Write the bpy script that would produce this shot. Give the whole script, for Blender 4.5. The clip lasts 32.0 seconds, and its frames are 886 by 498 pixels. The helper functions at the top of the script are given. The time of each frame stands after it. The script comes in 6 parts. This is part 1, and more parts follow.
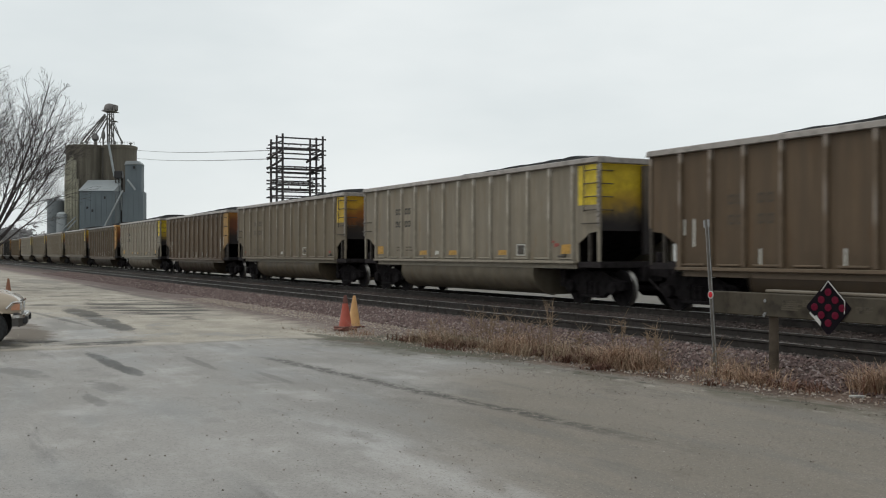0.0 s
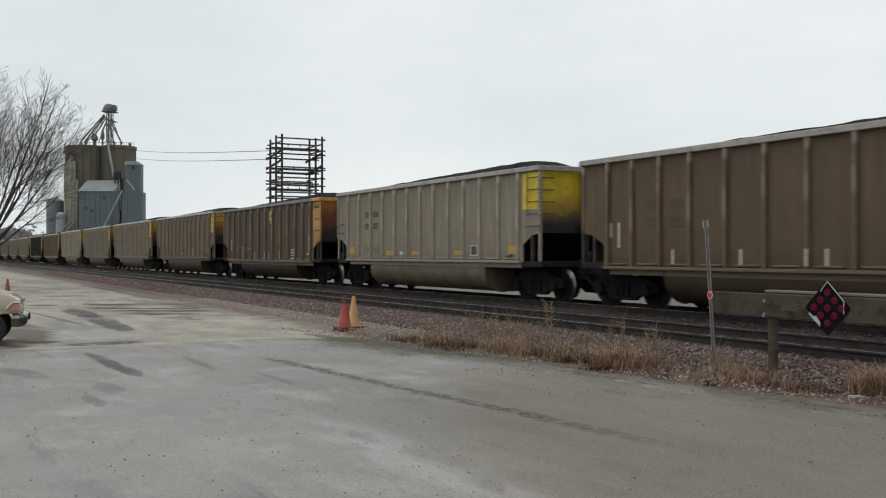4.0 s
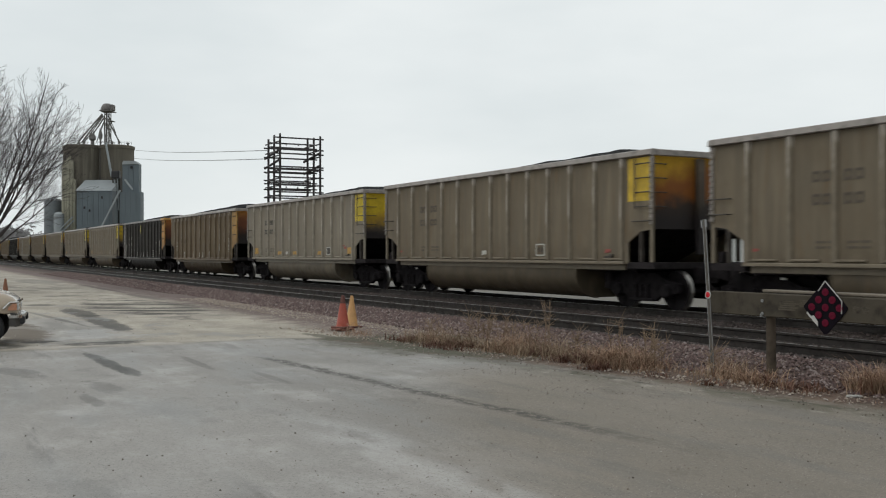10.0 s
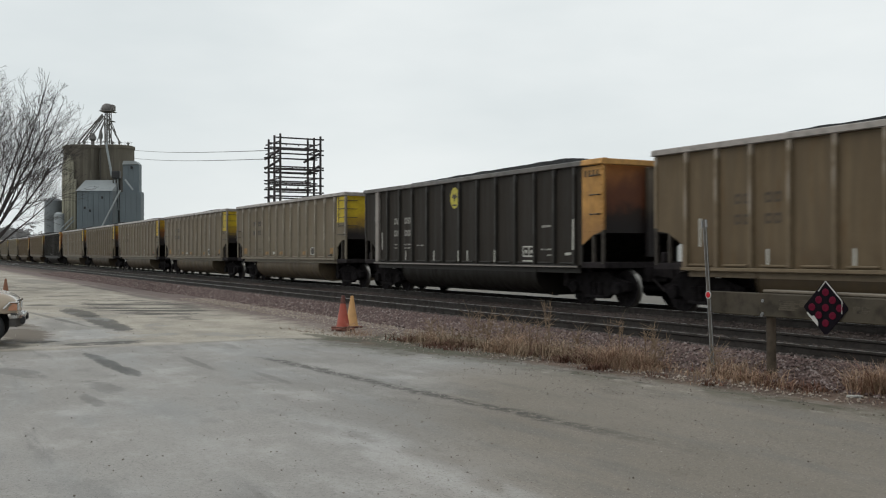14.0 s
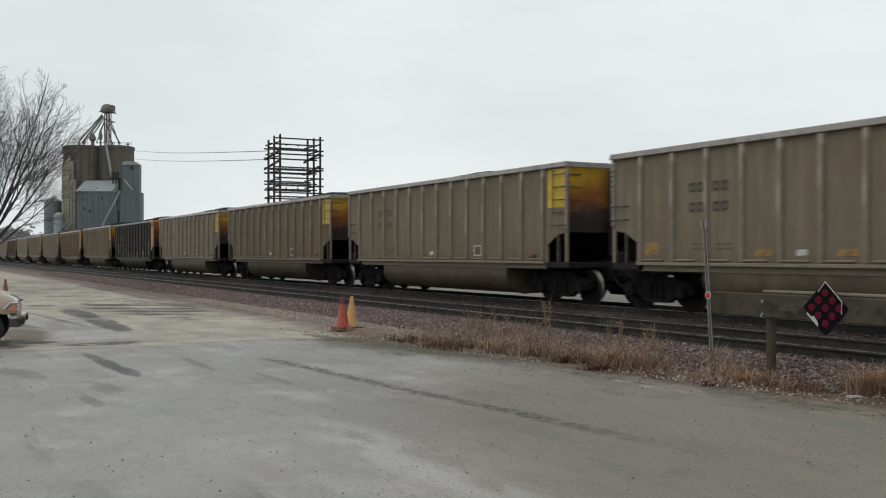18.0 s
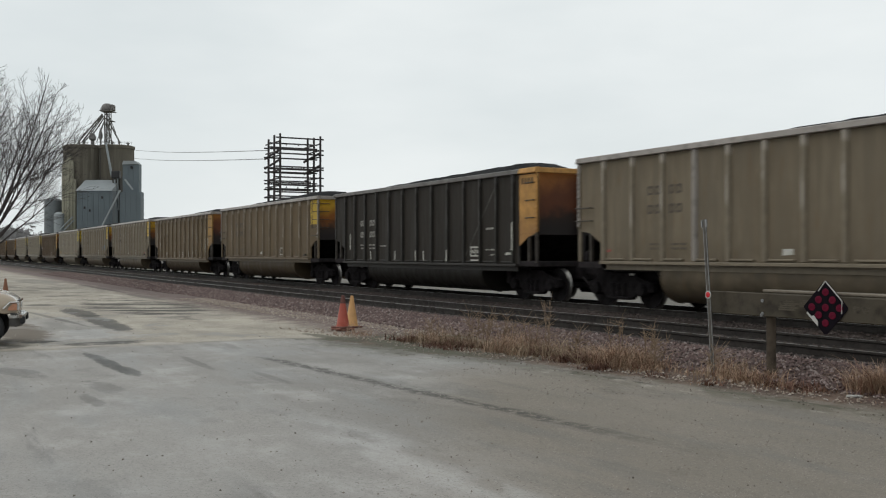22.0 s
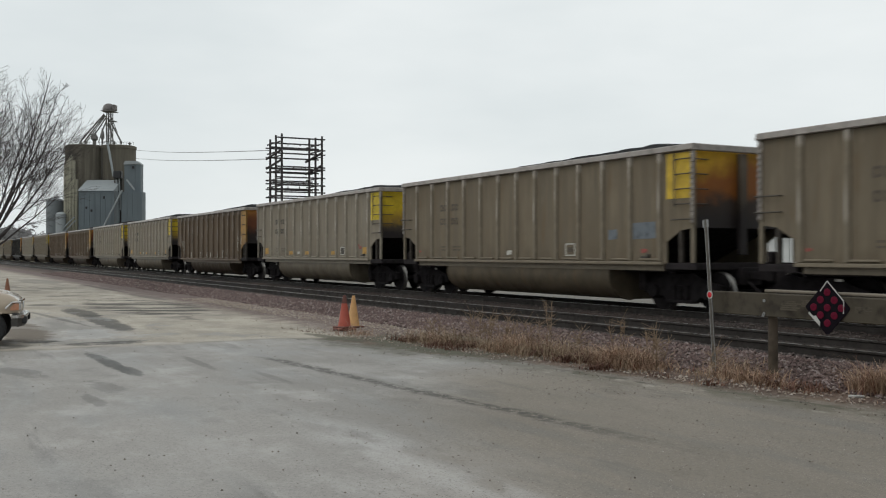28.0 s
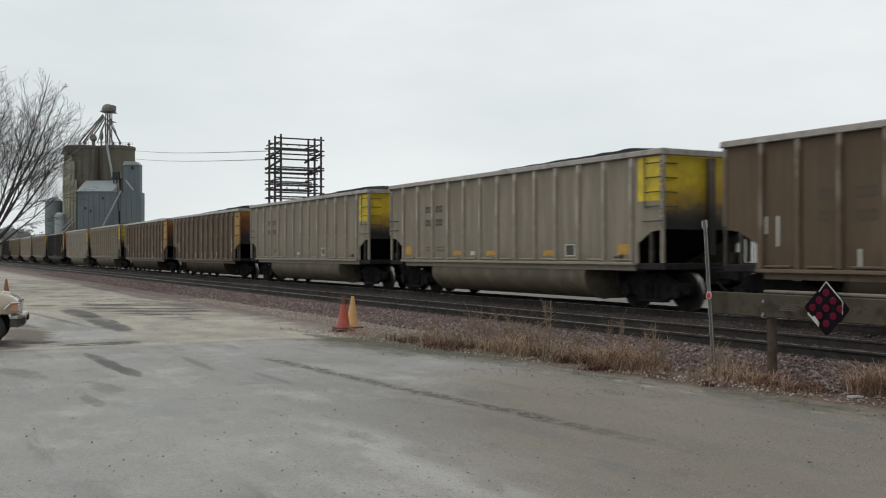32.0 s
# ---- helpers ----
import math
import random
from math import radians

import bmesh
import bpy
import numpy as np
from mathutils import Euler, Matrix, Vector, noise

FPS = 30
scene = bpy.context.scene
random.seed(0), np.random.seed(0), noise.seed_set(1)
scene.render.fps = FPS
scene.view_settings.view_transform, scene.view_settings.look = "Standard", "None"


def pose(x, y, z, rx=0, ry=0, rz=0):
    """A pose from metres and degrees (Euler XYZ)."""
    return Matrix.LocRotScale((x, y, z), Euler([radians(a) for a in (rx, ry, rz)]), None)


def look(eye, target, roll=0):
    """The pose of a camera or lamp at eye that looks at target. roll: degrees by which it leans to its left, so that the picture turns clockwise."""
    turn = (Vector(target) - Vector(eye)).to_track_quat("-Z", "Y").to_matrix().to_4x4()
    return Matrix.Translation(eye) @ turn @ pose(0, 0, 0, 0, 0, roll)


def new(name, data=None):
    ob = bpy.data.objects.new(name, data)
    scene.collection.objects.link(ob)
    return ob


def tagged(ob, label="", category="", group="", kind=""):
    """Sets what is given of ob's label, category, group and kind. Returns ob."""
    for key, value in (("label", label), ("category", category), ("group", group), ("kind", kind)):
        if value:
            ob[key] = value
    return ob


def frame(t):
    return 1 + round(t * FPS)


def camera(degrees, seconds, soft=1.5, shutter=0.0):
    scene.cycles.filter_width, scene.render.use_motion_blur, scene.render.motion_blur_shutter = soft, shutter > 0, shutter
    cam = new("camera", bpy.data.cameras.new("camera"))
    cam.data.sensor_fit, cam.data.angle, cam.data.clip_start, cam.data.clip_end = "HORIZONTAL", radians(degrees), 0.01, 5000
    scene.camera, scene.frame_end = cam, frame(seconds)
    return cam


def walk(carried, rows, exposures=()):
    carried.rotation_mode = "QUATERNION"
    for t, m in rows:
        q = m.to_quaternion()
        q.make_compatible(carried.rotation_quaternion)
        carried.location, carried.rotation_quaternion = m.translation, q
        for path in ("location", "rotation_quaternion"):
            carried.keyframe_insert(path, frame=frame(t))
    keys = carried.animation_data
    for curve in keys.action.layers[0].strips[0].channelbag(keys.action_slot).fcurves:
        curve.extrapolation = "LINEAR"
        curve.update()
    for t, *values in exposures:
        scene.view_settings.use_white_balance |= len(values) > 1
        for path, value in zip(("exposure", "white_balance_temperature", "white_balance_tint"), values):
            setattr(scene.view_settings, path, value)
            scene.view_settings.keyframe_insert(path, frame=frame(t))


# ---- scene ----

# The camera stands in a street beside a double-track main line. x runs along the rails, y across them.
EYE_Z = 1.63          # eye over the street
RAIL_Z = 0.30         # top of rail over the street
HEADING, TILT = 61.6, 90.26
PER_PX = 0.03265      # degrees of turn for one step of hand shake

cam = camera(48.15, 32.0, soft=1.12, shutter=0.3)
SHAKE = """0:3,0 0.5:2.8,0 1:1.7,0 1.5:0,0.2 2:1.8,0.2 2.5:1.5,1.4 3:0,1.4 3.5:1.7,0.8 5.5:1.6,0 6:-1.4,0 6.5:-1.3,0.2
7:-1.4,0.2 7.5:-1.4,0.3 8:0,0.2 8.5:-1.4,0 9:0,0 9.5:0,0 10:-1.4,0 10.5:0,0 11:0,0 11.5:0,0 12:-1.4,0.4 12.5:-1.4,0.3
13:0,0 13.5:0,0.1 14:-1,0.2 14.5:-1.5,0.9 16.5:-1.5,0.9 17:-3,0.9 17.5:-1.5,0.6 18:-1.4,1.0 18.5:-2.6,0.1 19:-3,0
19.5:-1.4,0 20:-1.4,0 20.5:-3,0 21:-1.4,0 21.5:-1.4,0 22:-1.2,0 22.5:0,0.2 23:0,1.2 23.5:0.6,2 24:3,2 24.5:1.6,0.3
25:1.7,-0.4 25.5:1.7,0 27.5:1.6,1 28:1.6,0 28.5:1.6,1.3 29:0,1.6 29.5:0,0.3 30:0,0.3 30.5:0,0.6 31:0,0.3 31.5:-1.4,1 32:0,1"""


def shake_rows():
    rows = []
    for item in SHAKE.split():
        t, d = item.split(":")
        dx, dy = d.split(",")
        rows.append((float(t), pose(0, 0, EYE_Z, TILT + float(dy) * PER_PX, 0, HEADING + float(dx) * PER_PX)))
    return rows


walk(cam, shake_rows())

# ---- light: a closed overcast sky ----
world = bpy.data.worlds.new("overcast")
scene.world = world
world.use_nodes = True
wn, wl = world.node_tree.nodes, world.node_tree.links
wn.clear()
w_out = wn.new("ShaderNodeOutputWorld")
w_bg = wn.new("ShaderNodeBackground")
w_sky = wn.new("ShaderNodeTexSky")
w_sky.sky_type, w_sky.sun_disc = "NISHITA", False
w_sky.sun_elevation, w_sky.sun_rotation = radians(38), radians(200)
w_mix = wn.new("ShaderNodeMix")
w_mix.data_type = "RGBA"
w_mix.inputs[0].default_value = 0.96
w_co = wn.new("ShaderNodeTexCoord")
w_map = wn.new("ShaderNodeMapping")
w_map.inputs["Scale"].default_value = (1.0, 1.0, 3.2)
w_noise = wn.new("ShaderNodeTexNoise")
w_noise.inputs["Scale"].default_value = 1.7
w_noise.inputs["Detail"].default_value = 5
w_noise.inputs["Roughness"].default_value = 0.5
w_ramp = wn.new("ShaderNodeValToRGB")
w_ramp.color_ramp.elements[0].position, w_ramp.color_ramp.elements[1].position = 0.34, 0.66
w_ramp.color_ramp.elements[0].color = (6.85, 7.42, 7.55, 1)
w_ramp.color_ramp.elements[1].color = (8.7, 9.08, 9.08, 1)
wl.new(w_co.outputs["Generated"], w_map.inputs[0])
wl.new(w_map.outputs[0], w_noise.inputs["Vector"])
wl.new(w_noise.outputs["Fac"], w_ramp.inputs[0])
wl.new(w_sky.outputs[0], w_mix.inputs[6])
wl.new(w_ramp.outputs[0], w_mix.inputs[7])
wl.new(w_mix.outputs[2], w_bg.inputs[0])
w_bg.inputs[1].default_value = 0.1
wl.new(w_bg.outputs[0], w_out.inputs[0])

sun = new("sun", bpy.data.lights.new("sun", "SUN"))
sun.data.energy, sun.data.angle, sun.data.color = 0.6, radians(30), (1.0, 0.97, 0.92)
sun.matrix_world = look((0, 0, 60), (22, 40, 10))

# ---- materials ----


class Nodes:
    """A node material under construction."""

    def __init__(self, name, rough=0.7, metal=0.0, spec=0.4):
        self.m = bpy.data.materials.new(name)
        self.m.use_nodes = True
        self.t = self.m.node_tree
        self.b = self.t.nodes["Principled BSDF"]
        self.b.inputs["Roughness"].default_value = rough
        self.b.inputs["Metallic"].default_value = metal
        self.b.inputs["Specular IOR Level"].default_value = spec
        self.co = self.t.nodes.new("ShaderNodeTexCoord").outputs["Object"]

    def put(self, sock, value):
        if isinstance(value, (int, float)):
            sock.default_value = value
        elif isinstance(value, tuple):
            sock.default_value = (*value, 1) if len(value) == 3 and sock.type == "RGBA" else value
        else:
            self.t.links.new(value, sock)

    def noise(self, scale, detail=4, stretch=(1, 1, 1), rough=0.55, shift=None):
        mp = self.t.nodes.new("ShaderNodeMapping")
        mp.inputs["Scale"].default_value = stretch
        self.t.links.new(self.co, mp.inputs[0])
        if shift is not None:
            self.t.links.new(shift, mp.inputs["Location"])
        n = self.t.nodes.new("ShaderNodeTexNoise")
        n.inputs["Scale"].default_value, n.inputs["Detail"].default_value, n.inputs["Roughness"].default_value = scale, detail, rough
        self.t.links.new(mp.outputs[0], n.inputs["Vector"])
        return n.outputs["Fac"]

    def turned(self, angle, stretch):
        """The object's coordinates turned about z by an angle, then stretched."""
        r = self.t.nodes.new("ShaderNodeVectorRotate")
        r.rotation_type = "Z_AXIS"
        r.inputs["Angle"].default_value = radians(angle)
        self.t.links.new(self.co, r.inputs["Vector"])
        mp = self.t.nodes.new("ShaderNodeMapping")
        mp.inputs["Scale"].default_value = stretch
        self.t.links.new(r.outputs[0], mp.inputs[0])
        return mp.outputs[0]

    def noise_on(self, vec, scale, detail=4, rough=0.55):
        n = self.t.nodes.new("ShaderNodeTexNoise")
        n.inputs["Scale"].default_value, n.inputs["Detail"].default_value, n.inputs["Roughness"].default_value = scale, detail, rough
        self.t.links.new(vec, n.inputs["Vector"])
        return n.outputs["Fac"]

    def voronoi(self, scale, feature="F1", out="Distance"):
        n = self.t.nodes.new("ShaderNodeTexVoronoi")
        n.feature = feature
        n.inputs["Scale"].default_value = scale
        self.t.links.new(self.co, n.inputs["Vector"])
        return n.outputs[out]

    def ramp(self, fac, lo, hi, a=0.0, b=1.0):
        n = self.t.nodes.new("ShaderNodeMapRange")
        n.interpolation_type = "SMOOTHSTEP"
        self.put(n.inputs[0], fac)
        for i, v in zip((1, 2, 3, 4), (lo, hi, a, b)):
            self.put(n.inputs[i], v)
        return n.outputs[0]

    def mix(self, fac, a, b, blend="MIX"):
        n = self.t.nodes.new("ShaderNodeMix")
        n.data_type, n.blend_type = "RGBA", blend
        for i, v in zip((0, 6, 7), (fac, a, b)):
            self.put(n.inputs[i], v)
        return n.outputs[2]

    def math(self, op, a, b=0.0):
        n = self.t.nodes.new("ShaderNodeMath")
        n.operation = op
        n.use_clamp = op in ("MULTIPLY", "ADD")
        self.put(n.inputs[0], a), self.put(n.inputs[1], b)
        return n.outputs[0]

    def line(self, a, b):
        """a + b, unclamped."""
        n = self.t.nodes.new("ShaderNodeMath")
        n.operation = "ADD"
        self.put(n.inputs[0], a), self.put(n.inputs[1], b)
        return n.outputs[0]

    def times(self, a, b):
        n = self.t.nodes.new("ShaderNodeMath")
        n.operation = "MULTIPLY"
        self.put(n.inputs[0], a), self.put(n.inputs[1], b)
        return n.outputs[0]

    def axis(self, i):
        n = self.t.nodes.new("ShaderNodeSeparateXYZ")
        self.t.links.new(self.co, n.inputs[0])
        return n.outputs[i]

    def chance(self):
        return self.t.nodes.new("ShaderNodeObjectInfo").outputs["Random"]

    def island(self):
        return self.t.nodes.new("ShaderNodeNewGeometry").outputs["Random Per Island"]

    def bump(self, height, strength=0.3, distance=0.02):
        n = self.t.nodes.new("ShaderNodeBump")
        n.inputs["Strength"].default_value, n.inputs["Distance"].default_value = strength, distance
        self.t.links.new(height, n.inputs["Height"])
        self.t.links.new(n.outputs[0], self.b.inputs["Normal"])

    def done(self, color, rough=None):
        self.put(self.b.inputs["Base Color"], color)
        if rough is not None:
            self.put(self.b.inputs["Roughness"], rough)
        return self.m


def scaled(c, k):
    return tuple(v * k for v in c)


def plain(name, c, rough=0.7, metal=0.0, grain=8.0, amount=0.35, bump=0.15, spec=0.4):
    """A worn surface: blotches and grain round one colour."""
    n = Nodes(name, rough, metal, spec)
    col = n.mix(n.noise(grain * 0.15, 3), scaled(c, 1 - amount), scaled(c, 1 + amount))
    col = n.mix(n.ramp(n.noise(grain, 6), 0.45, 0.75), col, scaled(c, 1 - amount * 1.2))
    n.bump(n.noise(grain * 3, 4), bump, 0.01)
    return n.done(col, n.ramp(n.noise(grain * 0.5, 3), 0.3, 0.7, max(rough - 0.12, 0.05), min(rough + 0.12, 1)))


def car_paint(name, c, dust):
    """Faded car paint with dirt running from the top, rust along the seams and coal dust in blotches, no two cars alike."""
    n = Nodes(name, 0.66, 0.0, 0.22)
    far = n.t.nodes.new("ShaderNodeVectorMath")
    far.operation = "SCALE"
    far.inputs[0].default_value = (37.0, 11.0, 5.0)
    n.t.links.new(n.chance(), far.inputs["Scale"])
    own = far.outputs[0]
    streak = n.noise(3.0, 5, (1.6, 1.6, 0.12), 0.6, own)
    fine = n.noise(14.0, 5, (1.5, 1.5, 0.2), 0.6, own)
    blot = n.noise(0.55, 5, (1, 1, 1), 0.6, own)
    z = n.axis(2)
    col = n.mix(n.ramp(streak, 0.36, 0.68), scaled(c, 0.80), scaled(c, 1.13))
    col = n.mix(n.ramp(fine, 0.52, 0.76, 0, 0.45), col, dust)
    col = n.mix(n.ramp(blot, 0.42, 0.68, 0, 0.65), col, dust)
    # soot washed down from under the top chord, in uneven tongues
    tongue = n.line(z, n.times(n.line(n.noise(2.6, 5, (2.4, 1, 0.25), 0.6, own), -0.5), 2.2))
    col = n.mix(n.ramp(tongue, 2.75, 3.75, 0, 0.42), col, scaled(dust, 0.72))
    col = n.mix(n.math("MULTIPLY", n.ramp(z, 1.02, 1.75, 1, 0), n.ramp(n.noise(2.2, 4, (1, 1, 1), 0.55, own), 0.3, 0.7, 0.2, 0.75)), col, scaled(dust, 0.72))
    rust = n.math("MULTIPLY", n.ramp(n.noise(2.4, 5, (2.2, 1, 0.35), 0.6, own), 0.56, 0.72), 0.6)
    col = n.mix(rust, col, (c[0] * 0.85, c[1] * 0.70, c[2] * 0.55))
    pale = n.math("MULTIPLY", n.ramp(n.noise(5.0, 6, (1.4, 1, 0.3), 0.7, own), 0.63, 0.72), 0.35)
    col = n.mix(pale, col, scaled(c, 1.45))
    n.bump(n.noise(1.3, 3, (1, 1, 0.5), 0.55, own), 0.5, 0.05)
    return n.done(col, n.ramp(streak, 0.3, 0.7, 0.5, 0.78))


def rib_paint(name, c, dust):
    """Paint on the posts, rubbed bright in short thin lengths."""
    n = Nodes(name, 0.55, 0.0, 0.4)
    r = n.chance()
    z = n.axis(2)
    lo = n.line(n.times(r, 1.1), 1.75)
    rub = n.math("MULTIPLY", n.ramp(z, lo, n.line(lo, 0.25)), n.ramp(z, n.line(lo, 1.0), n.line(lo, 0.45)))
    rub = n.math("MULTIPLY", rub, n.ramp(n.noise(7, 4, (1, 1, 0.35)), 0.3, 0.55))
    rub = n.math("MULTIPLY", rub, n.ramp(n.axis(0), 0.05, 0.0))
    top = n.ramp(z, 3.32, 3.46)
    col = n.mix(n.ramp(n.noise(6, 4), 0.35, 0.7), scaled(c, 0.9), scaled(c, 1.12))
    col = n.mix(n.ramp(n.noise(0.7, 3), 0.5, 0.8, 0, 0.5), col, dust)
    lift = 0.13 if c[0] > 0.06 else 0.03
    pale = (c[0] * 1.1 + lift, c[1] * 1.1 + lift, c[2] * 1.1 + lift)
    col = n.mix(n.math("MULTIPLY", rub, 0.9), col, pale)
    col = n.mix(n.math("MULTIPLY", top, 0.85), col, pale)
    return n.done(col)


def end_paint(name, top, low, dusty, soot_shade, smear, edge):
    """End paint: a coloured upper panel smeared from above with wet coal dust, dusty below its edge, soot and painted
    shadow black at the foot.
    """
    n = Nodes(name, 0.6, 0.0, 0.3)
    warp = n.times(n.line(n.noise(1.1, 4), -0.5), 0.9)
    drift = n.times(n.line(n.axis(1), 1.0), -0.28)
    z = n.line(n.line(n.axis(2), warp), drift)
    zf = n.line(n.axis(2), n.times(n.line(n.noise(2.2, 5), -0.5), 0.8))
    col = n.mix(n.ramp(n.noise(5, 5), 0.35, 0.7), scaled(top, 0.85), scaled(top, 1.1))
    col = n.mix(n.ramp(z, smear - 0.35, smear + 0.30, 0.92, 0), col, low)
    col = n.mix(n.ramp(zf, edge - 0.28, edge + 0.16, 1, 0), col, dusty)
    # the foot goes black: soot, and the shadow between cars as colour
    col = n.mix(n.ramp(n.line(n.axis(2), warp), 1.95, 2.35, 1, 0), col, soot_shade)
    n.bump(n.noise(9, 4), 0.2, 0.01)
    return n.done(col)


TAN = {"light": (0.232, 0.202, 0.156), "mid": (0.168, 0.138, 0.097), "dark": (0.132, 0.102, 0.066), "warm": (0.137, 0.101, 0.061), "dull": (0.182, 0.152, 0.109),
       "brown": (0.114, 0.080, 0.051), "olive": (0.086, 0.062, 0.040), "black": (0.0250, 0.0208, 0.0165)}
DUST = {"light": (0.190, 0.160, 0.117), "mid": (0.138, 0.109, 0.073), "dark": (0.104, 0.077, 0.047), "warm": (0.108, 0.076, 0.043), "dull": (0.149, 0.115, 0.075),
        "brown": (0.090, 0.063, 0.040), "olive": (0.068, 0.050, 0.033), "black": (0.0300, 0.0250, 0.0200)}
TAN = {k: scaled(c, 1.02) for k, c in TAN.items()}
PAINT = {k: car_paint("car_paint_" + k, TAN[k], DUST[k]) for k in TAN}
RIB = {k: rib_paint("post_paint_" + k, scaled(TAN[k], 1.05), DUST[k]) for k in TAN}
RIBB = {k: rib_paint("thin_post_paint_" + k, scaled(TAN[k], {"olive": 1.6, "brown": 1.12, "warm": 1.15, "black": 0.72}.get(k, 1.2)), DUST[k]) for k in TAN}
# belly paint: a darkened copy holding road grime and the shade under the body
TUB = {k: car_paint("tub_shade_paint_" + k, scaled(DUST[k], 0.92 if k in ("light", "mid", "dull") else 0.40 if k == "black" else 0.62), scaled(DUST[k], 0.55)) for k in TAN}
# chord colour is lifted to hold the wet sheen of its sky-facing top
CHORD = {k: plain("top_chord_" + k, (0.26, 0.232, 0.208) if k not in ("black", "olive") else (0.085, 0.075, 0.066), 0.42, 0.0, 5, 0.3) for k in TAN}
SOOT_SHADE = (0.026, 0.0215, 0.0212)
END = {"yellow": end_paint("end_yellow", (0.56, 0.40, 0.02), (0.36, 0.22, 0.03), (0.105, 0.080, 0.050), SOOT_SHADE, 2.75, 2.55),
       "amber": end_paint("end_amber", (0.56, 0.33, 0.02), (0.20, 0.058, 0.014), (0.042, 0.030, 0.024), SOOT_SHADE, 3.16, 2.66),
       "orange": end_paint("end_orange", (0.40, 0.17, 0.035), (0.110, 0.034, 0.018), (0.034, 0.023, 0.019), SOOT_SHADE, 3.40, 2.70)}
END["bright"] = end_paint("end_bright_orange", (0.34, 0.135, 0.035), (0.105, 0.036, 0.020), (0.034, 0.022, 0.018), SOOT_SHADE, 3.25, 2.60)
ENDPOST = end_paint("end_post_paint", (0.120, 0.095, 0.068), (0.075, 0.058, 0.042), (0.036, 0.029, 0.024), SOOT_SHADE, 2.9, 2.55)
def dirty_panel(name, c, soil):
    """A painted panel with runs of dirt from its top and grime along its foot."""
    n = Nodes(name, 0.55, 0, 0.35)
    col = n.mix(n.ramp(n.noise(4, 5), 0.35, 0.7), scaled(c, 0.82), scaled(c, 1.1))
    runs = n.noise(7.0, 5, (2.0, 2.0, 0.12), 0.6)
    col = n.mix(n.ramp(runs, 0.5, 0.72, 0, 0.7), col, soil)
    foot = n.ramp(n.line(n.axis(2), n.times(n.line(n.noise(2.5, 4), -0.5), 0.9)), 1.9, 2.7, 0.6, 0)
    col = n.mix(foot, col, soil)
    n.bump(n.noise(3, 3), 0.3, 0.02)
    return n.done(col)


YELLOW = dirty_panel("yellow_panel", (0.60, 0.45, 0.030), (0.30, 0.22, 0.05))
AMBER = dirty_panel("amber_panel", (0.55, 0.37, 0.035), (0.26, 0.17, 0.05))
ORANGE = dirty_panel("orange_panel", (0.47, 0.245, 0.065), (0.24, 0.12, 0.045))
OCHRE = dirty_panel("ochre_panel", (0.37, 0.205, 0.045), (0.17, 0.095, 0.04))
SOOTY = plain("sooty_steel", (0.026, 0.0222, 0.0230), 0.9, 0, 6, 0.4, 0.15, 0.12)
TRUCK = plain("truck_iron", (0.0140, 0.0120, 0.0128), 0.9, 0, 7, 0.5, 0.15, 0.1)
TREAD = plain("wheel_tread", (0.26, 0.25, 0.235), 0.4, 1.0, 9, 0.2)
BAYPOST = plain("bay_post", (0.042, 0.034, 0.027), 0.75, 0, 7, 0.4)
IRON = plain("grab_iron", (0.062, 0.052, 0.041), 0.6, 0, 12, 0.3)
STENCIL = plain("white_stencil", (0.52, 0.51, 0.46), 0.6, 0, 10, 0.25)
FAINTLETTER = plain("worn_away_lettering", (0.098, 0.080, 0.060), 0.7, 0, 14, 0.3)
DARKLETTER = plain("faded_lettering", (0.060, 0.054, 0.044), 0.7, 0, 14, 0.4)
PALELETTER = plain("faded_pale_lettering", (0.30, 0.29, 0.26), 0.7, 0, 14, 0.4)
FAINTBROWN = plain("worn_away_dark_lettering", (0.082, 0.062, 0.043), 0.7, 0, 14, 0.3)
FAINTBOX = plain("worn_stencil_outline", (0.165, 0.142, 0.115), 0.7, 0, 14, 0.35)
FAINTOLIVE = plain("worn_olive_lettering", (0.072, 0.056, 0.040), 0.7, 0, 14, 0.3)
DARKPATCH = plain("dark_painted_patch", (0.044, 0.033, 0.023), 0.7, 0, 8, 0.3)
NUMBER = plain("dark_number", (0.13, 0.075, 0.03), 0.7, 0, 14, 0.3)
PALESCUFF = plain("rubbed_line", (0.062, 0.056, 0.050), 0.7, 0, 5, 0.4)
PATCHWORN = plain("worn_orange_patch", (0.30, 0.175, 0.065), 0.65, 0, 6, 0.45)
PATCH = plain("orange_patch", (0.48, 0.27, 0.06), 0.6, 0, 9, 0.4)
REDMARK = plain("red_chalk", (0.33, 0.09, 0.075), 0.8, 0, 16, 0.4)
BLUEMARK = plain("blue_chalk", (0.15, 0.17, 0.19), 0.8, 0, 5, 0.35)
EMBLEM = plain("emblem_yellow", (0.46, 0.40, 0.06), 0.6, 0, 9, 0.25)
n = Nodes("coal", 0.9, 0, 0.15)
n.bump(n.voronoi(9.0), 0.9, 0.08)
COAL = n.done(n.mix(n.voronoi(11.0, out="Color"), (0.006, 0.006, 0.0065), (0.022, 0.022, 0.023)))

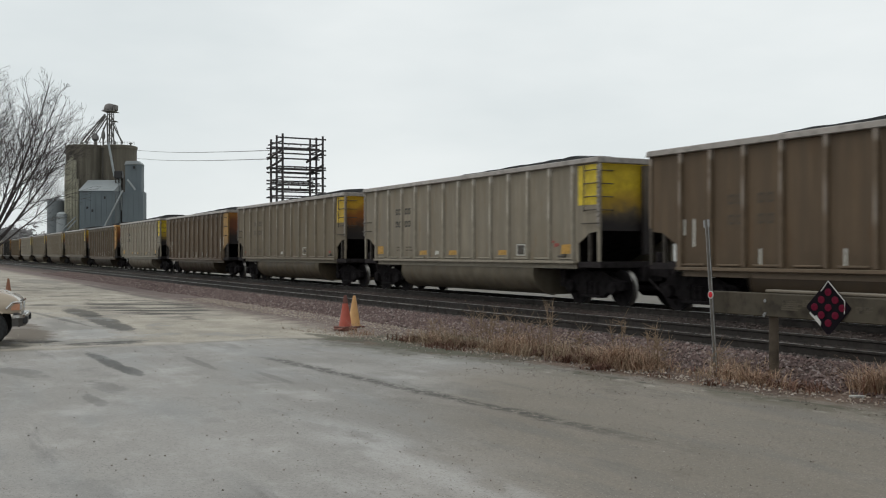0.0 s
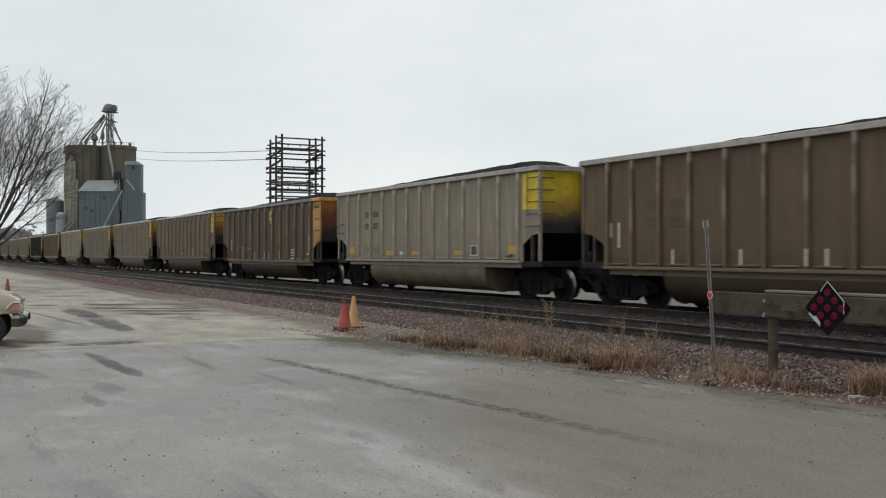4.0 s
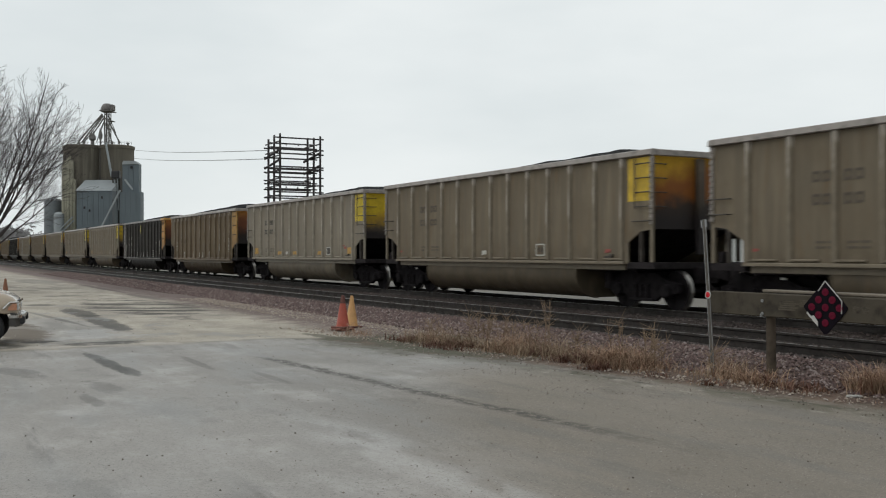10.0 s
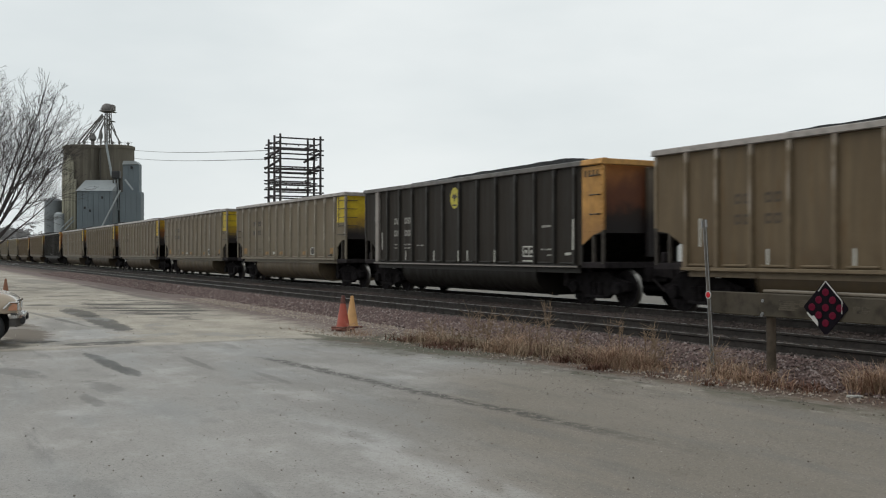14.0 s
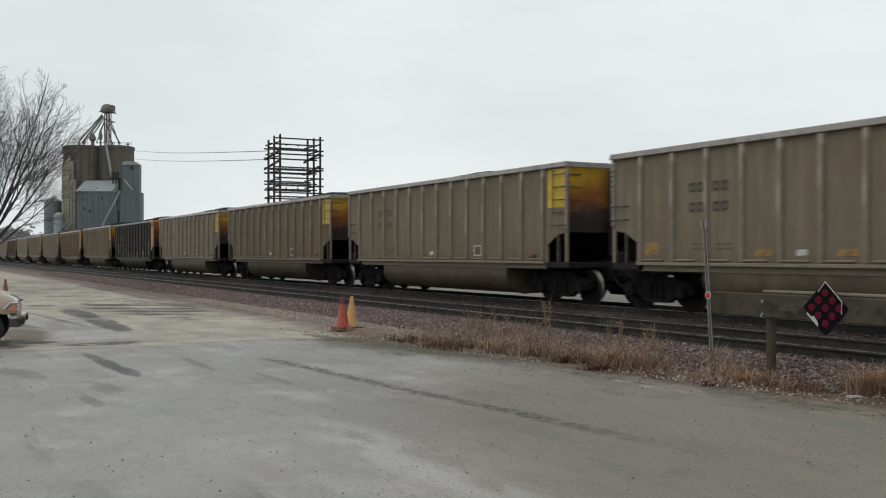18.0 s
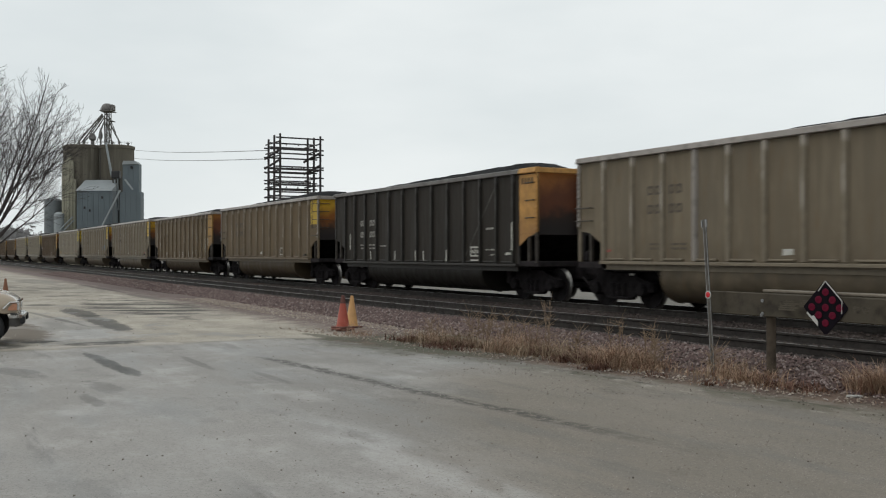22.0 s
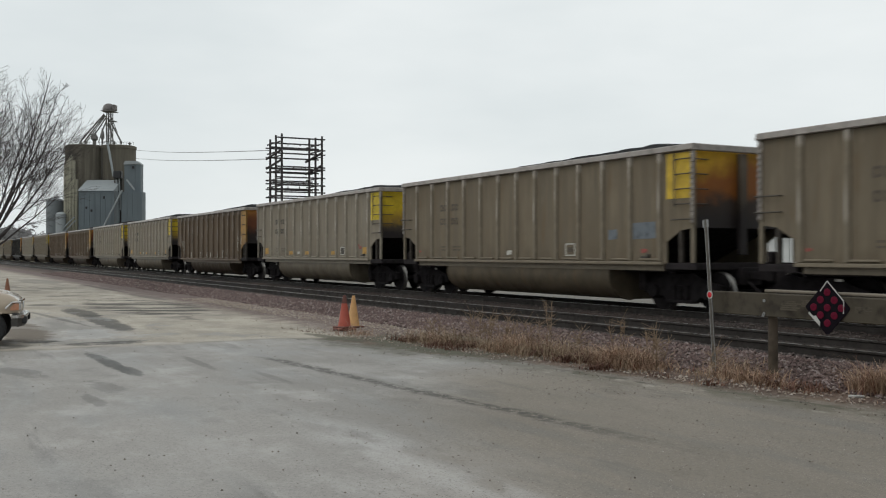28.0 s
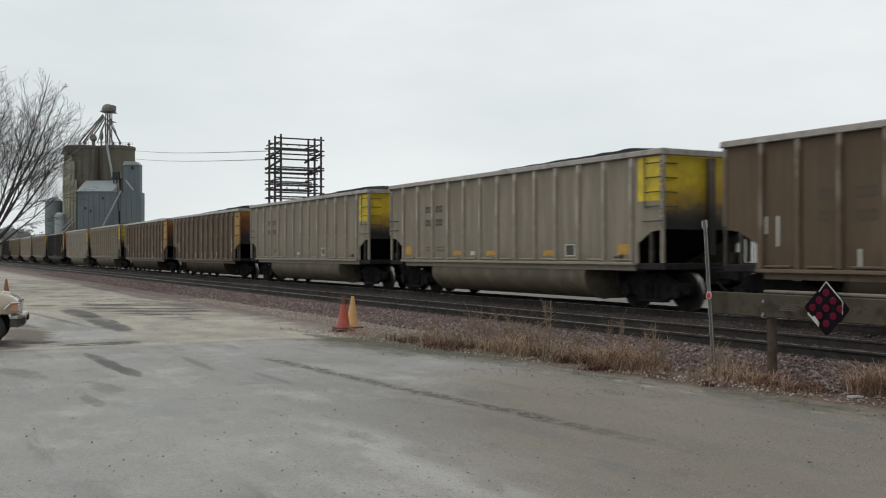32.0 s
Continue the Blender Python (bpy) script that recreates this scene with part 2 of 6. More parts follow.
RUSTRAIL = plain("rail_side", (0.030, 0.0245, 0.0215), 0.7, 0.2, 12, 0.4)
RAILTOP = plain("rail_head", (0.33, 0.32, 0.31), 0.32, 0.9, 14, 0.2)
TIE = plain("tie_wood", (0.032, 0.026, 0.022), 0.85, 0, 9, 0.4, 0.4)
n = Nodes("silo_concrete", 0.9, 0, 0.2)
col = n.mix(n.ramp(n.noise(0.9, 6, (1.2, 1.2, 0.06), 0.6), 0.35, 0.65), (0.098, 0.088, 0.070), (0.150, 0.135, 0.110))
col = n.mix(n.ramp(n.noise(0.25, 5), 0.5, 0.7, 0, 0.5), col, (0.085, 0.078, 0.065))
col = n.mix(n.ramp(n.noise(2.5, 4, (1, 1, 0.1)), 0.58, 0.7, 0, 0.5), col, (0.20, 0.185, 0.155))
CONCRETE = n.done(col)
# concrete darkened by colour for the shade in recess and gap
DARKCONCRETE = plain("shaded_concrete", (0.062, 0.057, 0.050), 0.9, 0, 0.6, 0.3)
LEGHEAD = plain("rusty_head", (0.155, 0.143, 0.138), 0.7, 0, 1.5, 0.3)
WOODPOLE = plain("weathered_pole", (0.052, 0.045, 0.045), 0.85, 0, 6, 0.3, 0.4)
PLANK = plain("weathered_plank", (0.054, 0.044, 0.030), 0.85, 0, 4, 0.55, 0.5)
PLANKTOP = plain("bleached_plank", (0.155, 0.130, 0.10), 0.8, 0, 8, 0.3, 0.4)
POSTWOOD = plain("round_post_wood", (0.082, 0.062, 0.044), 0.85, 0, 5, 0.4, 0.4)
SCRAPE = plain("scraped_plank", (0.076, 0.063, 0.045), 0.85, 0, 14, 0.6, 0.4)
GALV = plain("galvanised", (0.30, 0.30, 0.30), 0.5, 0.5, 10, 0.3)
DULLGALV = plain("dull_galvanised", (0.17, 0.165, 0.155), 0.6, 0.3, 10, 0.3)
POSTSTEEL = plain("weathered_post_steel", (0.115, 0.105, 0.092), 0.65, 0.3, 6, 0.5)
SIGNBLACK = plain("sign_black", (0.007, 0.005, 0.008), 0.8, 0, 10, 0.3, 0.1, 0.08)
SIGNRED = plain("sign_red_reflector", (0.108, 0.0035, 0.019), 0.7, 0, 20, 0.3, 0.1, 0.15)
SIGNEDGE = plain("sign_bare_metal", (0.45, 0.44, 0.42), 0.5, 0.2, 14, 0.25)
REFLECTOR = plain("red_reflector", (0.55, 0.02, 0.03), 0.25, 0, 14, 0.15)
CONE = plain("cone_orange", (0.33, 0.062, 0.036), 0.5, 0, 9, 0.2)
CONEPALE = plain("cone_faded", (0.52, 0.29, 0.115), 0.55, 0, 9, 0.18)
CONEOLD = plain("cone_dirty", (0.20, 0.085, 0.045), 0.6, 0, 9, 0.3)
CONETIP = plain("cone_blackened", (0.115, 0.045, 0.035), 0.65, 0, 12, 0.4)
CONEPLATE = plain("cone_plate_faded", (0.27, 0.11, 0.085), 0.6, 0, 9, 0.3)
CONEBASE = plain("cone_base_dark", (0.125, 0.050, 0.038), 0.7, 0, 9, 0.3)
RUBBER = plain("rubber", (0.018, 0.018, 0.019), 0.75, 0, 20, 0.3)
CARGOLD = plain("gold_car_paint", (0.43, 0.355, 0.275), 0.25, 0.35, 3, 0.06, 0.0, 0.5)
BUMPERGREY = plain("bumper_grey", (0.075, 0.070, 0.066), 0.35, 0.3, 8, 0.2)
CHROME = plain("chrome", (0.55, 0.54, 0.52), 0.2, 1.0, 8, 0.1)
TRIMBLACK = plain("black_trim", (0.02, 0.02, 0.022), 0.45, 0, 12, 0.2)
LAMPGLASS = plain("lamp_glass", (0.55, 0.56, 0.56), 0.12, 0.2, 8, 0.15)
AMBERLENS = plain("amber_lens", (0.46, 0.22, 0.13), 0.2, 0, 10, 0.1)
GLASS = plain("car_glass", (0.03, 0.035, 0.04), 0.08, 0, 3, 0.1, 0.0, 0.6)
WIRE = plain("wire", (0.16, 0.16, 0.16), 0.6, 0, 9, 0.2)
BARK = plain("bark", (0.052, 0.044, 0.043), 0.9, 0, 8, 0.35, 0.5)
WHITEMETAL = plain("white_metal_siding", (0.62, 0.63, 0.62), 0.55, 0, 1.5, 0.1)
LITTER = plain("litter_white", (0.42, 0.41, 0.385), 0.7, 0, 9, 0.15)


def siding(name, c):
    """Ribbed sheet metal, faded in patches."""
    n = Nodes(name, 0.55, 0.1, 0.4)
    col = n.mix(n.noise(0.25, 4), scaled(c, 0.82), scaled(c, 1.15))
    col = n.mix(n.ramp(n.noise(1.2, 5, (1, 1, 0.15)), 0.5, 0.75, 0, 0.5), col, scaled(c, 0.7))
    return n.done(col)


BLUESHED = siding("blue_grey_siding", (0.120, 0.145, 0.160))
GREYSHED = siding("pale_grey_siding", (0.30, 0.325, 0.335))
BINGREY = siding("bin_grey_siding", (0.175, 0.195, 0.205))
CREAM = siding("cream_pipe", (0.30, 0.285, 0.22))


def stones(name, a, b, c):
    n = Nodes(name, 0.75, 0, 0.4)
    r = n.island()
    col = n.mix(n.ramp(r, 0.0, 0.55), a, b)
    col = n.mix(n.ramp(r, 0.66, 1.0, 0, 1), col, c)
    n.bump(n.noise(40, 4), 0.3, 0.005)
    return n.done(n.mix(n.noise(18, 4), col, scaled(b, 0.6)))


BALLAST_STONE = stones("ballast_stone", (0.066, 0.042, 0.038), (0.170, 0.112, 0.101), (0.40, 0.335, 0.315))
n = Nodes("ballast_bed", 0.85, 0, 0.3)
cells = n.voronoi(16.0, out="Color")
grey = n.mix(n.ramp(n.axis(1), 10.9, 11.6), (0.115, 0.080, 0.070), (0.044, 0.034, 0.029))
col = n.mix(n.ramp(n.voronoi(16.0), 0.1, 0.7, 0, 0.85), grey, (0.03, 0.025, 0.022))
col = n.mix(n.ramp(cells, 0.3, 0.9, 0, 0.4), col, (0.15, 0.11, 0.10))
n.bump(n.voronoi(16.0), 1.0, 0.04)
col = n.mix(n.ramp(n.noise(0.5, 4), 0.4, 0.7, 0, 0.4), col, (0.06, 0.048, 0.040))
col = n.mix(n.ramp(n.noise(0.8, 6, (0.6, 1, 1), 0.7), 0.52, 0.66, 0, 0.5), col, (0.15, 0.085, 0.065))
toe = n.line(n.axis(1), n.times(n.line(n.noise(0.9, 6, (1, 1, 1), 0.7), -0.5), 2.6))
spill = n.math("MULTIPLY", n.ramp(toe, 10.6, 9.9), n.ramp(n.axis(0), -16.0, -18.5))
BALLAST = n.done(n.mix(n.times(spill, 0.85), col, n.mix(n.noise(9, 5), (0.105, 0.080, 0.068), (0.20, 0.155, 0.130))))


def ground_material():
    """Street concrete, the gravel lot behind it, the weedy verge and pale ground beyond the rails."""
    n = Nodes("ground", 0.75, 0, 0.45)
    x, y = n.axis(0), n.axis(1)
    wob = n.times(n.line(n.noise(0.6, 4), -0.5), 1.3)
    big = n.noise(0.22, 5, (0.5, 1.3, 1))
    mid = n.noise(0.9, 6, (0.45, 1.6, 1))
    fine = n.noise(22, 5)
    # street slab: pale on the near lane, darker and browner towards the verge, streaked along the traffic
    near = n.ramp(n.line(n.line(y, n.times(wob, 0.8)), n.times(x, 0.42)), 2.0, -0.1)
    near = n.math("ADD", near, n.ramp(n.line(x, wob), -10.0, -14.0))
    slab = n.mix(n.ramp(big, 0.3, 0.7), (0.172, 0.148, 0.118), (0.226, 0.196, 0.159))
    pale = n.mix(n.ramp(big, 0.3, 0.7), (0.210, 0.195, 0.178), (0.298, 0.279, 0.257))
    slab = n.mix(near, slab, pale)
    slab = n.mix(n.ramp(mid, 0.48, 0.68, 0, 0.55), slab, (0.133, 0.127, 0.118))
    slab = n.mix(n.ramp(n.noise(0.8, 6, (0.8, 1, 1), 0.7), 0.50, 0.64, 0, 0.5), slab, n.mix(near, (0.225, 0.194, 0.16), (0.358, 0.340, 0.32)))
    streaks = n.noise(1.1, 5, (0.22, 1.5, 1))
    slab = n.mix(n.times(n.ramp(streaks, 0.58, 0.74, 0, 0.6), near), slab, (0.378, 0.357, 0.335))
    slab = n.mix(n.ramp(n.noise(0.9, 6, (0.28, 1.9, 1), 0.62), 0.60, 0.68, 0, 0.4), slab, (0.087, 0.083, 0.078))
    lane = n.ramp(n.math("ABSOLUTE", n.line(n.line(y, n.times(wob, 0.5)), -3.45)), 0.50, 0.05)
    lane = n.math("MULTIPLY", lane, n.math("MULTIPLY", n.ramp(x, -10.5, -7.5), n.ramp(n.noise(3.0, 5, (0.4, 1, 1)), 0.35, 0.6)))
    slab = n.mix(n.times(lane, 0.7), slab, (0.429, 0.412, 0.395))
    slab = n.mix(n.ramp(fine, 0.35, 0.8, 0, 0.3), slab, (0.102, 0.093, 0.083))
    slab = n.mix(n.ramp(n.noise(30, 5, (1, 1, 1), 0.7), 0.55, 0.70, 0, 0.45), slab, (0.296, 0.268, 0.24))
    cloud = n.noise(0.55, 7, (0.7, 1, 1), 0.72)
    slab = n.mix(n.ramp(cloud, 0.52, 0.66, 0, 0.6), slab, n.mix(near, (0.230, 0.199, 0.165), (0.393, 0.372, 0.35)))
    slab = n.mix(n.ramp(cloud, 0.46, 0.34, 0, 0.55), slab, n.mix(near, (0.107, 0.089, 0.072), (0.143, 0.134, 0.122)))
    slab = n.mix(n.ramp(n.noise(55, 3), 0.57, 0.68, 0, 0.55), slab, (0.05, 0.05, 0.045))
    slab = n.mix(n.ramp(n.noise(70, 3), 0.60, 0.70, 0, 0.5), slab, (0.429, 0.397, 0.37))
    grit = n.math("MULTIPLY", n.ramp(n.noise(38, 4, (1, 1, 1), 0.75), 0.56, 0.64), n.ramp(n.line(n.line(y, wob), n.times(x, 0.25)), 3.2, 5.0))
    slab = n.mix(n.times(grit, 0.45), slab, (0.068, 0.060, 0.050))
    crumbs = n.math("MULTIPLY", n.ramp(n.noise(46, 4, (1, 1, 1), 0.75), 0.60, 0.67), n.ramp(n.line(n.line(y, wob), n.times(x, 0.25)), 3.2, 5.0))
    slab = n.mix(n.times(crumbs, 0.5), slab, (0.36, 0.33, 0.29))
    # lot: yellow-grey gravel with dark wet hollows
    lot = n.mix(n.ramp(n.noise(0.45, 6, (0.8, 1.2, 1), 0.65), 0.36, 0.64), (0.288, 0.258, 0.215), (0.465, 0.420, 0.350))
    lot = n.mix(n.ramp(fine, 0.35, 0.7, 0, 0.45), lot, (0.184, 0.159, 0.125))
    lot = n.mix(n.ramp(n.noise(14, 5, (1, 1, 1), 0.7), 0.54, 0.66, 0, 0.45), lot, (0.542, 0.467, 0.38))
    wetmask = n.math("MULTIPLY", n.ramp(n.noise(0.7, 6, (0.9, 1.1, 1), 0.68), 0.54, 0.60), n.ramp(n.line(y, wob), 8.5, 6.5))
    lot = n.mix(n.times(wetmask, 0.55), lot, (0.077, 0.070, 0.061))
    # wet hollows and drips, drawn out across the old wheel tracks
    ragged = n.line(n.times(n.line(n.noise(0.55, 6, (1, 1, 1), 0.68), -0.5), 4.2), n.times(n.line(n.noise(2.6, 5, (1, 1, 1), 0.65), -0.5), 2.4))
    fray = n.line(n.times(n.line(n.noise(1.3, 7, (1, 1, 1), 0.72), -0.5), 4.0), n.times(n.line(n.noise(7.0, 5, (1, 1, 1), 0.7), -0.5), 3.0))
    across = n.turned(-61.6, (0.16, 1.0, 1))
    bands = n.ramp(n.noise_on(across, 1.5, 4, 0.6), 0.45, 0.53)
    thin = n.ramp(n.noise_on(across, 2.6, 5, 0.62), 0.45, 0.56)

    def stain(cx, cy, rx, ry, gain=0.75, rag=1.0, slant=0.0):
        dx = n.times(n.line(x, -cx), 1 / rx)
        dy = n.times(n.line(n.line(y, -cy), n.times(n.line(x, -cx), -slant)), 1 / ry)
        far2 = n.line(n.times(dx, dx), n.times(dy, dy))
        return n.times(n.ramp(n.line(far2, n.times(fray if rag < 1 else ragged, rag)), 1.05, 0.45), gain)
    lot = n.mix(stain(-22.6, 2.9, 5.2, 1.5, 0.95, 0.6), lot, n.mix(n.ramp(mid, 0.35, 0.65), (0.225, 0.212, 0.195), (0.345, 0.325, 0.30)))
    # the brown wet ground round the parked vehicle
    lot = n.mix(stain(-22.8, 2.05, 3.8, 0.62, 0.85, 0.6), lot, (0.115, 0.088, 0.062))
    for cx, cy, rx, ry, gain, rag, slant in ((-24.6, 4.15, 3.6, 0.36, 0.8, 0.7, -0.02), (-29.0, 4.2, 2.6, 0.42, 0.8, 0.7, 0.0), (-26.6, 3.30, 3.8, 0.12, 0.5, 0.2, 0.09), (-18.75, 3.0, 0.35, 0.85, 0.8, 0.9, 0.0), (-19.6, 2.15, 0.25, 0.4, 0.8, 0.4, 0.0),
                                             (-18.9, 1.2, 0.5, 0.8, 0.6, 0.6, 0.0), (-33.5, 3.7, 0.7, 0.5, 0.7, 0.4, 0.0), (-49, 8.05, 7.5, 0.22, 0.75, 0.3, 0.0), (-38, 7.9, 4, 0.30, 0.6, 0.4, 0.0)):
        lot = n.mix(stain(cx, cy, rx, ry, gain, rag, slant), lot, (0.050, 0.046, 0.040))
    lot = n.mix(n.math("MULTIPLY", stain(-31.2, 6.4, 5.4, 1.9, 0.95, 0.45), bands), lot, (0.050, 0.045, 0.038))
    puddle = n.math("ADD", stain(-62, 6.7, 7, 1.2, 1.0, 0.4), stain(-21.2, 3.3, 1.6, 0.5, 0.7, 0.6))
    lot = n.mix(n.times(puddle, 0.45), lot, (0.123, 0.114, 0.105))
    for cx, cy, rx, ry, gain, rag, slant in ((-15.6, 2.64, 1.9, 0.15, 0.95, 0.6, 0.02), (-14.3, 2.72, 0.7, 0.14, 0.8, 0.6, 0.0), (-14.9, 1.30, 0.9, 0.28, 0.45, 0.95, 0.3), (-12.7, 2.15, 0.7, 0.2, 0.4, 0.95, 0.1), (-11.5, 1.82, 0.6, 0.10, 0.45, 0.9, 0.05),
                                             (-14.8, 3.82, 1.2, 0.09, 0.4, 0.4, -0.02), (-12.6, 4.25, 0.9, 0.08, 0.35, 0.4, 0.0)):
        slab = n.mix(stain(cx, cy, rx, ry, gain, rag, slant), slab, (0.052, 0.049, 0.043))
    lip = n.math("MULTIPLY", n.ramp(n.math("ABSOLUTE", n.line(n.line(x, n.times(wob, 0.45)), 18.15)), 0.30, 0.05), n.math("MULTIPLY", thin, n.ramp(y, 7.0, 5.5)))
    slab = n.mix(n.times(lip, 0.75), slab, (0.062, 0.056, 0.048))
    rim = n.math("ABSOLUTE", n.line(n.line(x, n.times(wob, 1.0)), n.line(n.times(y, -0.25), 19.3)))
    rim = n.math("MULTIPLY", n.ramp(rim, 0.55, 0.1), n.ramp(n.noise(1.6, 5), 0.42, 0.58))
    lot = n.mix(n.times(rim, 0.6), lot, (0.450, 0.407, 0.36))
    # the old seam across the street, half filled with grit
    off = n.math("ABSOLUTE", n.line(n.line(n.line(y, n.times(x, -0.088)), -6.27), n.times(n.line(n.noise(1.2, 4), -0.5), 0.30)))
    seam = n.math("MULTIPLY", n.ramp(off, 0.17, 0.04), n.ramp(n.noise(8, 6, (0.7, 1, 1), 0.75), 0.40, 0.54))
    seam = n.math("MULTIPLY", seam, n.math("MULTIPLY", n.ramp(x, -15.6, -14.6), n.ramp(x, -5.5, -8.5)))
    slab = n.mix(n.times(seam, 0.92), slab, (0.046, 0.041, 0.034))
    # verge: earth, dead leaves, a little moss
    verge = n.mix(n.ramp(n.noise(1.6, 6), 0.35, 0.7), (0.066, 0.038, 0.027), (0.138, 0.090, 0.064))
    verge = n.mix(n.ramp(n.noise(0.8, 4), 0.6, 0.75, 0, 0.6), verge, (0.102, 0.097, 0.055))
    moss = n.math("MULTIPLY", n.ramp(n.noise(1.3, 6, (1, 1, 1), 0.65), 0.36, 0.54, 0.25, 0.92), n.ramp(n.line(x, wob), -12.4, -13.6))
    verge = n.mix(moss, verge, n.mix(n.noise(5, 5), (0.048, 0.049, 0.029), (0.092, 0.088, 0.056)))
    verge = n.mix(n.ramp(n.noise(26, 4), 0.56, 0.68, 0, 0.6), verge, (0.245, 0.194, 0.165))
    far = n.mix(n.ramp(n.noise(0.05, 5), 0.3, 0.7), (0.128, 0.117, 0.10), (0.204, 0.189, 0.168))
    field = n.mix(n.ramp(n.noise(0.03, 5), 0.3, 0.7), (0.153, 0.134, 0.09), (0.225, 0.199, 0.14))
    is_lot = n.ramp(n.line(x, wob), -17.7, -18.5)
    edge = n.line(n.line(n.line(y, n.times(x, -0.145)), n.times(wob, 0.35)), n.times(n.line(n.noise(4.5, 5), -0.5), 0.7))
    edge = n.line(edge, n.ramp(n.line(x, wob), -12.0, -14.5, 0.0, 0.5))
    is_verge = n.ramp(edge, 9.72, 10.2)
    # the broken slab edge: dark crack, shadow line painted in, pale chipped concrete before it
    crack_shadow = n.math("MULTIPLY", n.ramp(n.math("ABSOLUTE", n.line(edge, -9.70)), 0.10, 0.02), n.ramp(n.noise(1.7, 5), 0.44, 0.56))
    chips = n.math("MULTIPLY", n.ramp(n.math("ABSOLUTE", n.line(edge, -9.45)), 0.30, 0.05), n.ramp(n.noise(5.5, 5, (0.5, 1, 1), 0.65), 0.56, 0.64))
    slab = n.mix(n.times(chips, 0.7), slab, (0.40, 0.37, 0.33))
    slab = n.mix(n.times(crack_shadow, 0.85), slab, (0.040, 0.034, 0.028))
    damp_moss = n.math("MULTIPLY", n.ramp(edge, 9.0, 9.75), n.ramp(n.noise(1.5, 6, (0.6, 1, 1), 0.68), 0.38, 0.56))
    slab = n.mix(n.times(damp_moss, 0.75), slab, (0.078, 0.072, 0.046))
    lot_verge = n.ramp(n.line(y, n.times(n.line(n.noise(1.1, 6, (1, 1, 1), 0.7), -0.5), 3.2)), 7.3, 8.7)
    col = n.mix(is_verge, slab, verge)
    col = n.mix(is_lot, col, n.mix(lot_verge, lot, n.mix(n.ramp(fine, 0.35, 0.65), (0.087, 0.060, 0.052), (0.169, 0.121, 0.108))))
    for cx, cy, rx, ry in ((-14.9, 7.72, 1.5, 0.26), (-16.4, 8.35, 1.3, 0.30), (-18.2, 7.3, 1.2, 0.22)):
        col = n.mix(stain(cx, cy, rx, ry, 0.8, 0.75, 0.12), col, n.mix(n.noise(6, 5), (0.046, 0.046, 0.028), (0.100, 0.094, 0.062)))
    beyond = n.ramp(y, 19.0, 20.5)
    col = n.mix(beyond, col, far)
    col = n.mix(n.ramp(n.line(y, n.times(n.noise(0.05, 3), 20)), 95, 120), col, field)
    col = n.mix(n.ramp(x, -110, -160), col, field)
    damp = n.mix(near, (0.8, 0.8, 0.8), n.ramp(mid, 0.40, 0.66, 0.68, 0.42))
    rough = n.mix(is_lot, damp, n.mix(puddle, n.ramp(wetmask, 0, 1, 0.85, 0.5), (0.28, 0.28, 0.28)))
    rough = n.mix(is_verge, rough, (0.9, 0.9, 0.9))
    rough = n.mix(beyond, rough, (0.9, 0.9, 0.9))
    n.bump(n.line(n.times(fine, 0.5), n.times(n.noise(3, 4), 0.3)), 0.10, 0.02)
    return n.done(col, rough)


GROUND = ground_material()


def straw(name, a, b, c):
    n = Nodes(name, 0.8, 0, 0.2)
    r = n.island()
    col = n.mix(n.ramp(r, 0.0, 0.6), a, b)
    return n.done(n.mix(n.ramp(r, 0.7, 1.0), col, c))


STRAW = straw("dry_grass", (0.215, 0.128, 0.086), (0.40, 0.280, 0.190), (0.165, 0.066, 0.046))
RUSSET = straw("dead_weed_leaf", (0.105, 0.050, 0.036), (0.180, 0.100, 0.070), (0.070, 0.032, 0.024))
STALK = straw("dry_stalk", (0.29, 0.215, 0.145), (0.20, 0.14, 0.095), (0.38, 0.30, 0.21))
# bark grey lightened to carry the haze of distance
FARTREE = plain("far_wood", (0.23, 0.225, 0.225), 0.95, 0, 0.4, 0.25)

# ---- building helpers ----
MESHES = {}


def box(bm, x0, x1, y0, y1, z0, z1, bevel=0.0):
    vs = [bm.verts.new((x, y, z)) for x in (x0, x1) for y in (y0, y1) for z in (z0, z1)]
    fs = [bm.faces.new([vs[i] for i in f]) for f in ((0, 1, 3, 2), (4, 6, 7, 5), (0, 4, 5, 1), (2, 3, 7, 6), (0, 2, 6, 4), (1, 5, 7, 3))]
    if bevel:
        es = list({e for f in fs for e in f.edges})
        bmesh.ops.bevel(bm, geom=es, offset=bevel, segments=1, affect="EDGES")


def prism(bm, pts, axis, a, b):
    """Extrudes a closed outline (two coordinates) from a to b along the third axis."""
    def at(p, v):
        return {"x": (v, p[0], p[1]), "y": (p[0], v, p[1]), "z": (p[0], p[1], v)}[axis]
    lo = [bm.verts.new(at(p, a)) for p in pts]
    hi = [bm.verts.new(at(p, b)) for p in pts]
    bm.faces.new(lo), bm.faces.new(hi[::-1])
    for i in range(len(pts)):
        j = (i + 1) % len(pts)
        bm.faces.new((lo[j], lo[i], hi[i], hi[j]))
    return bm


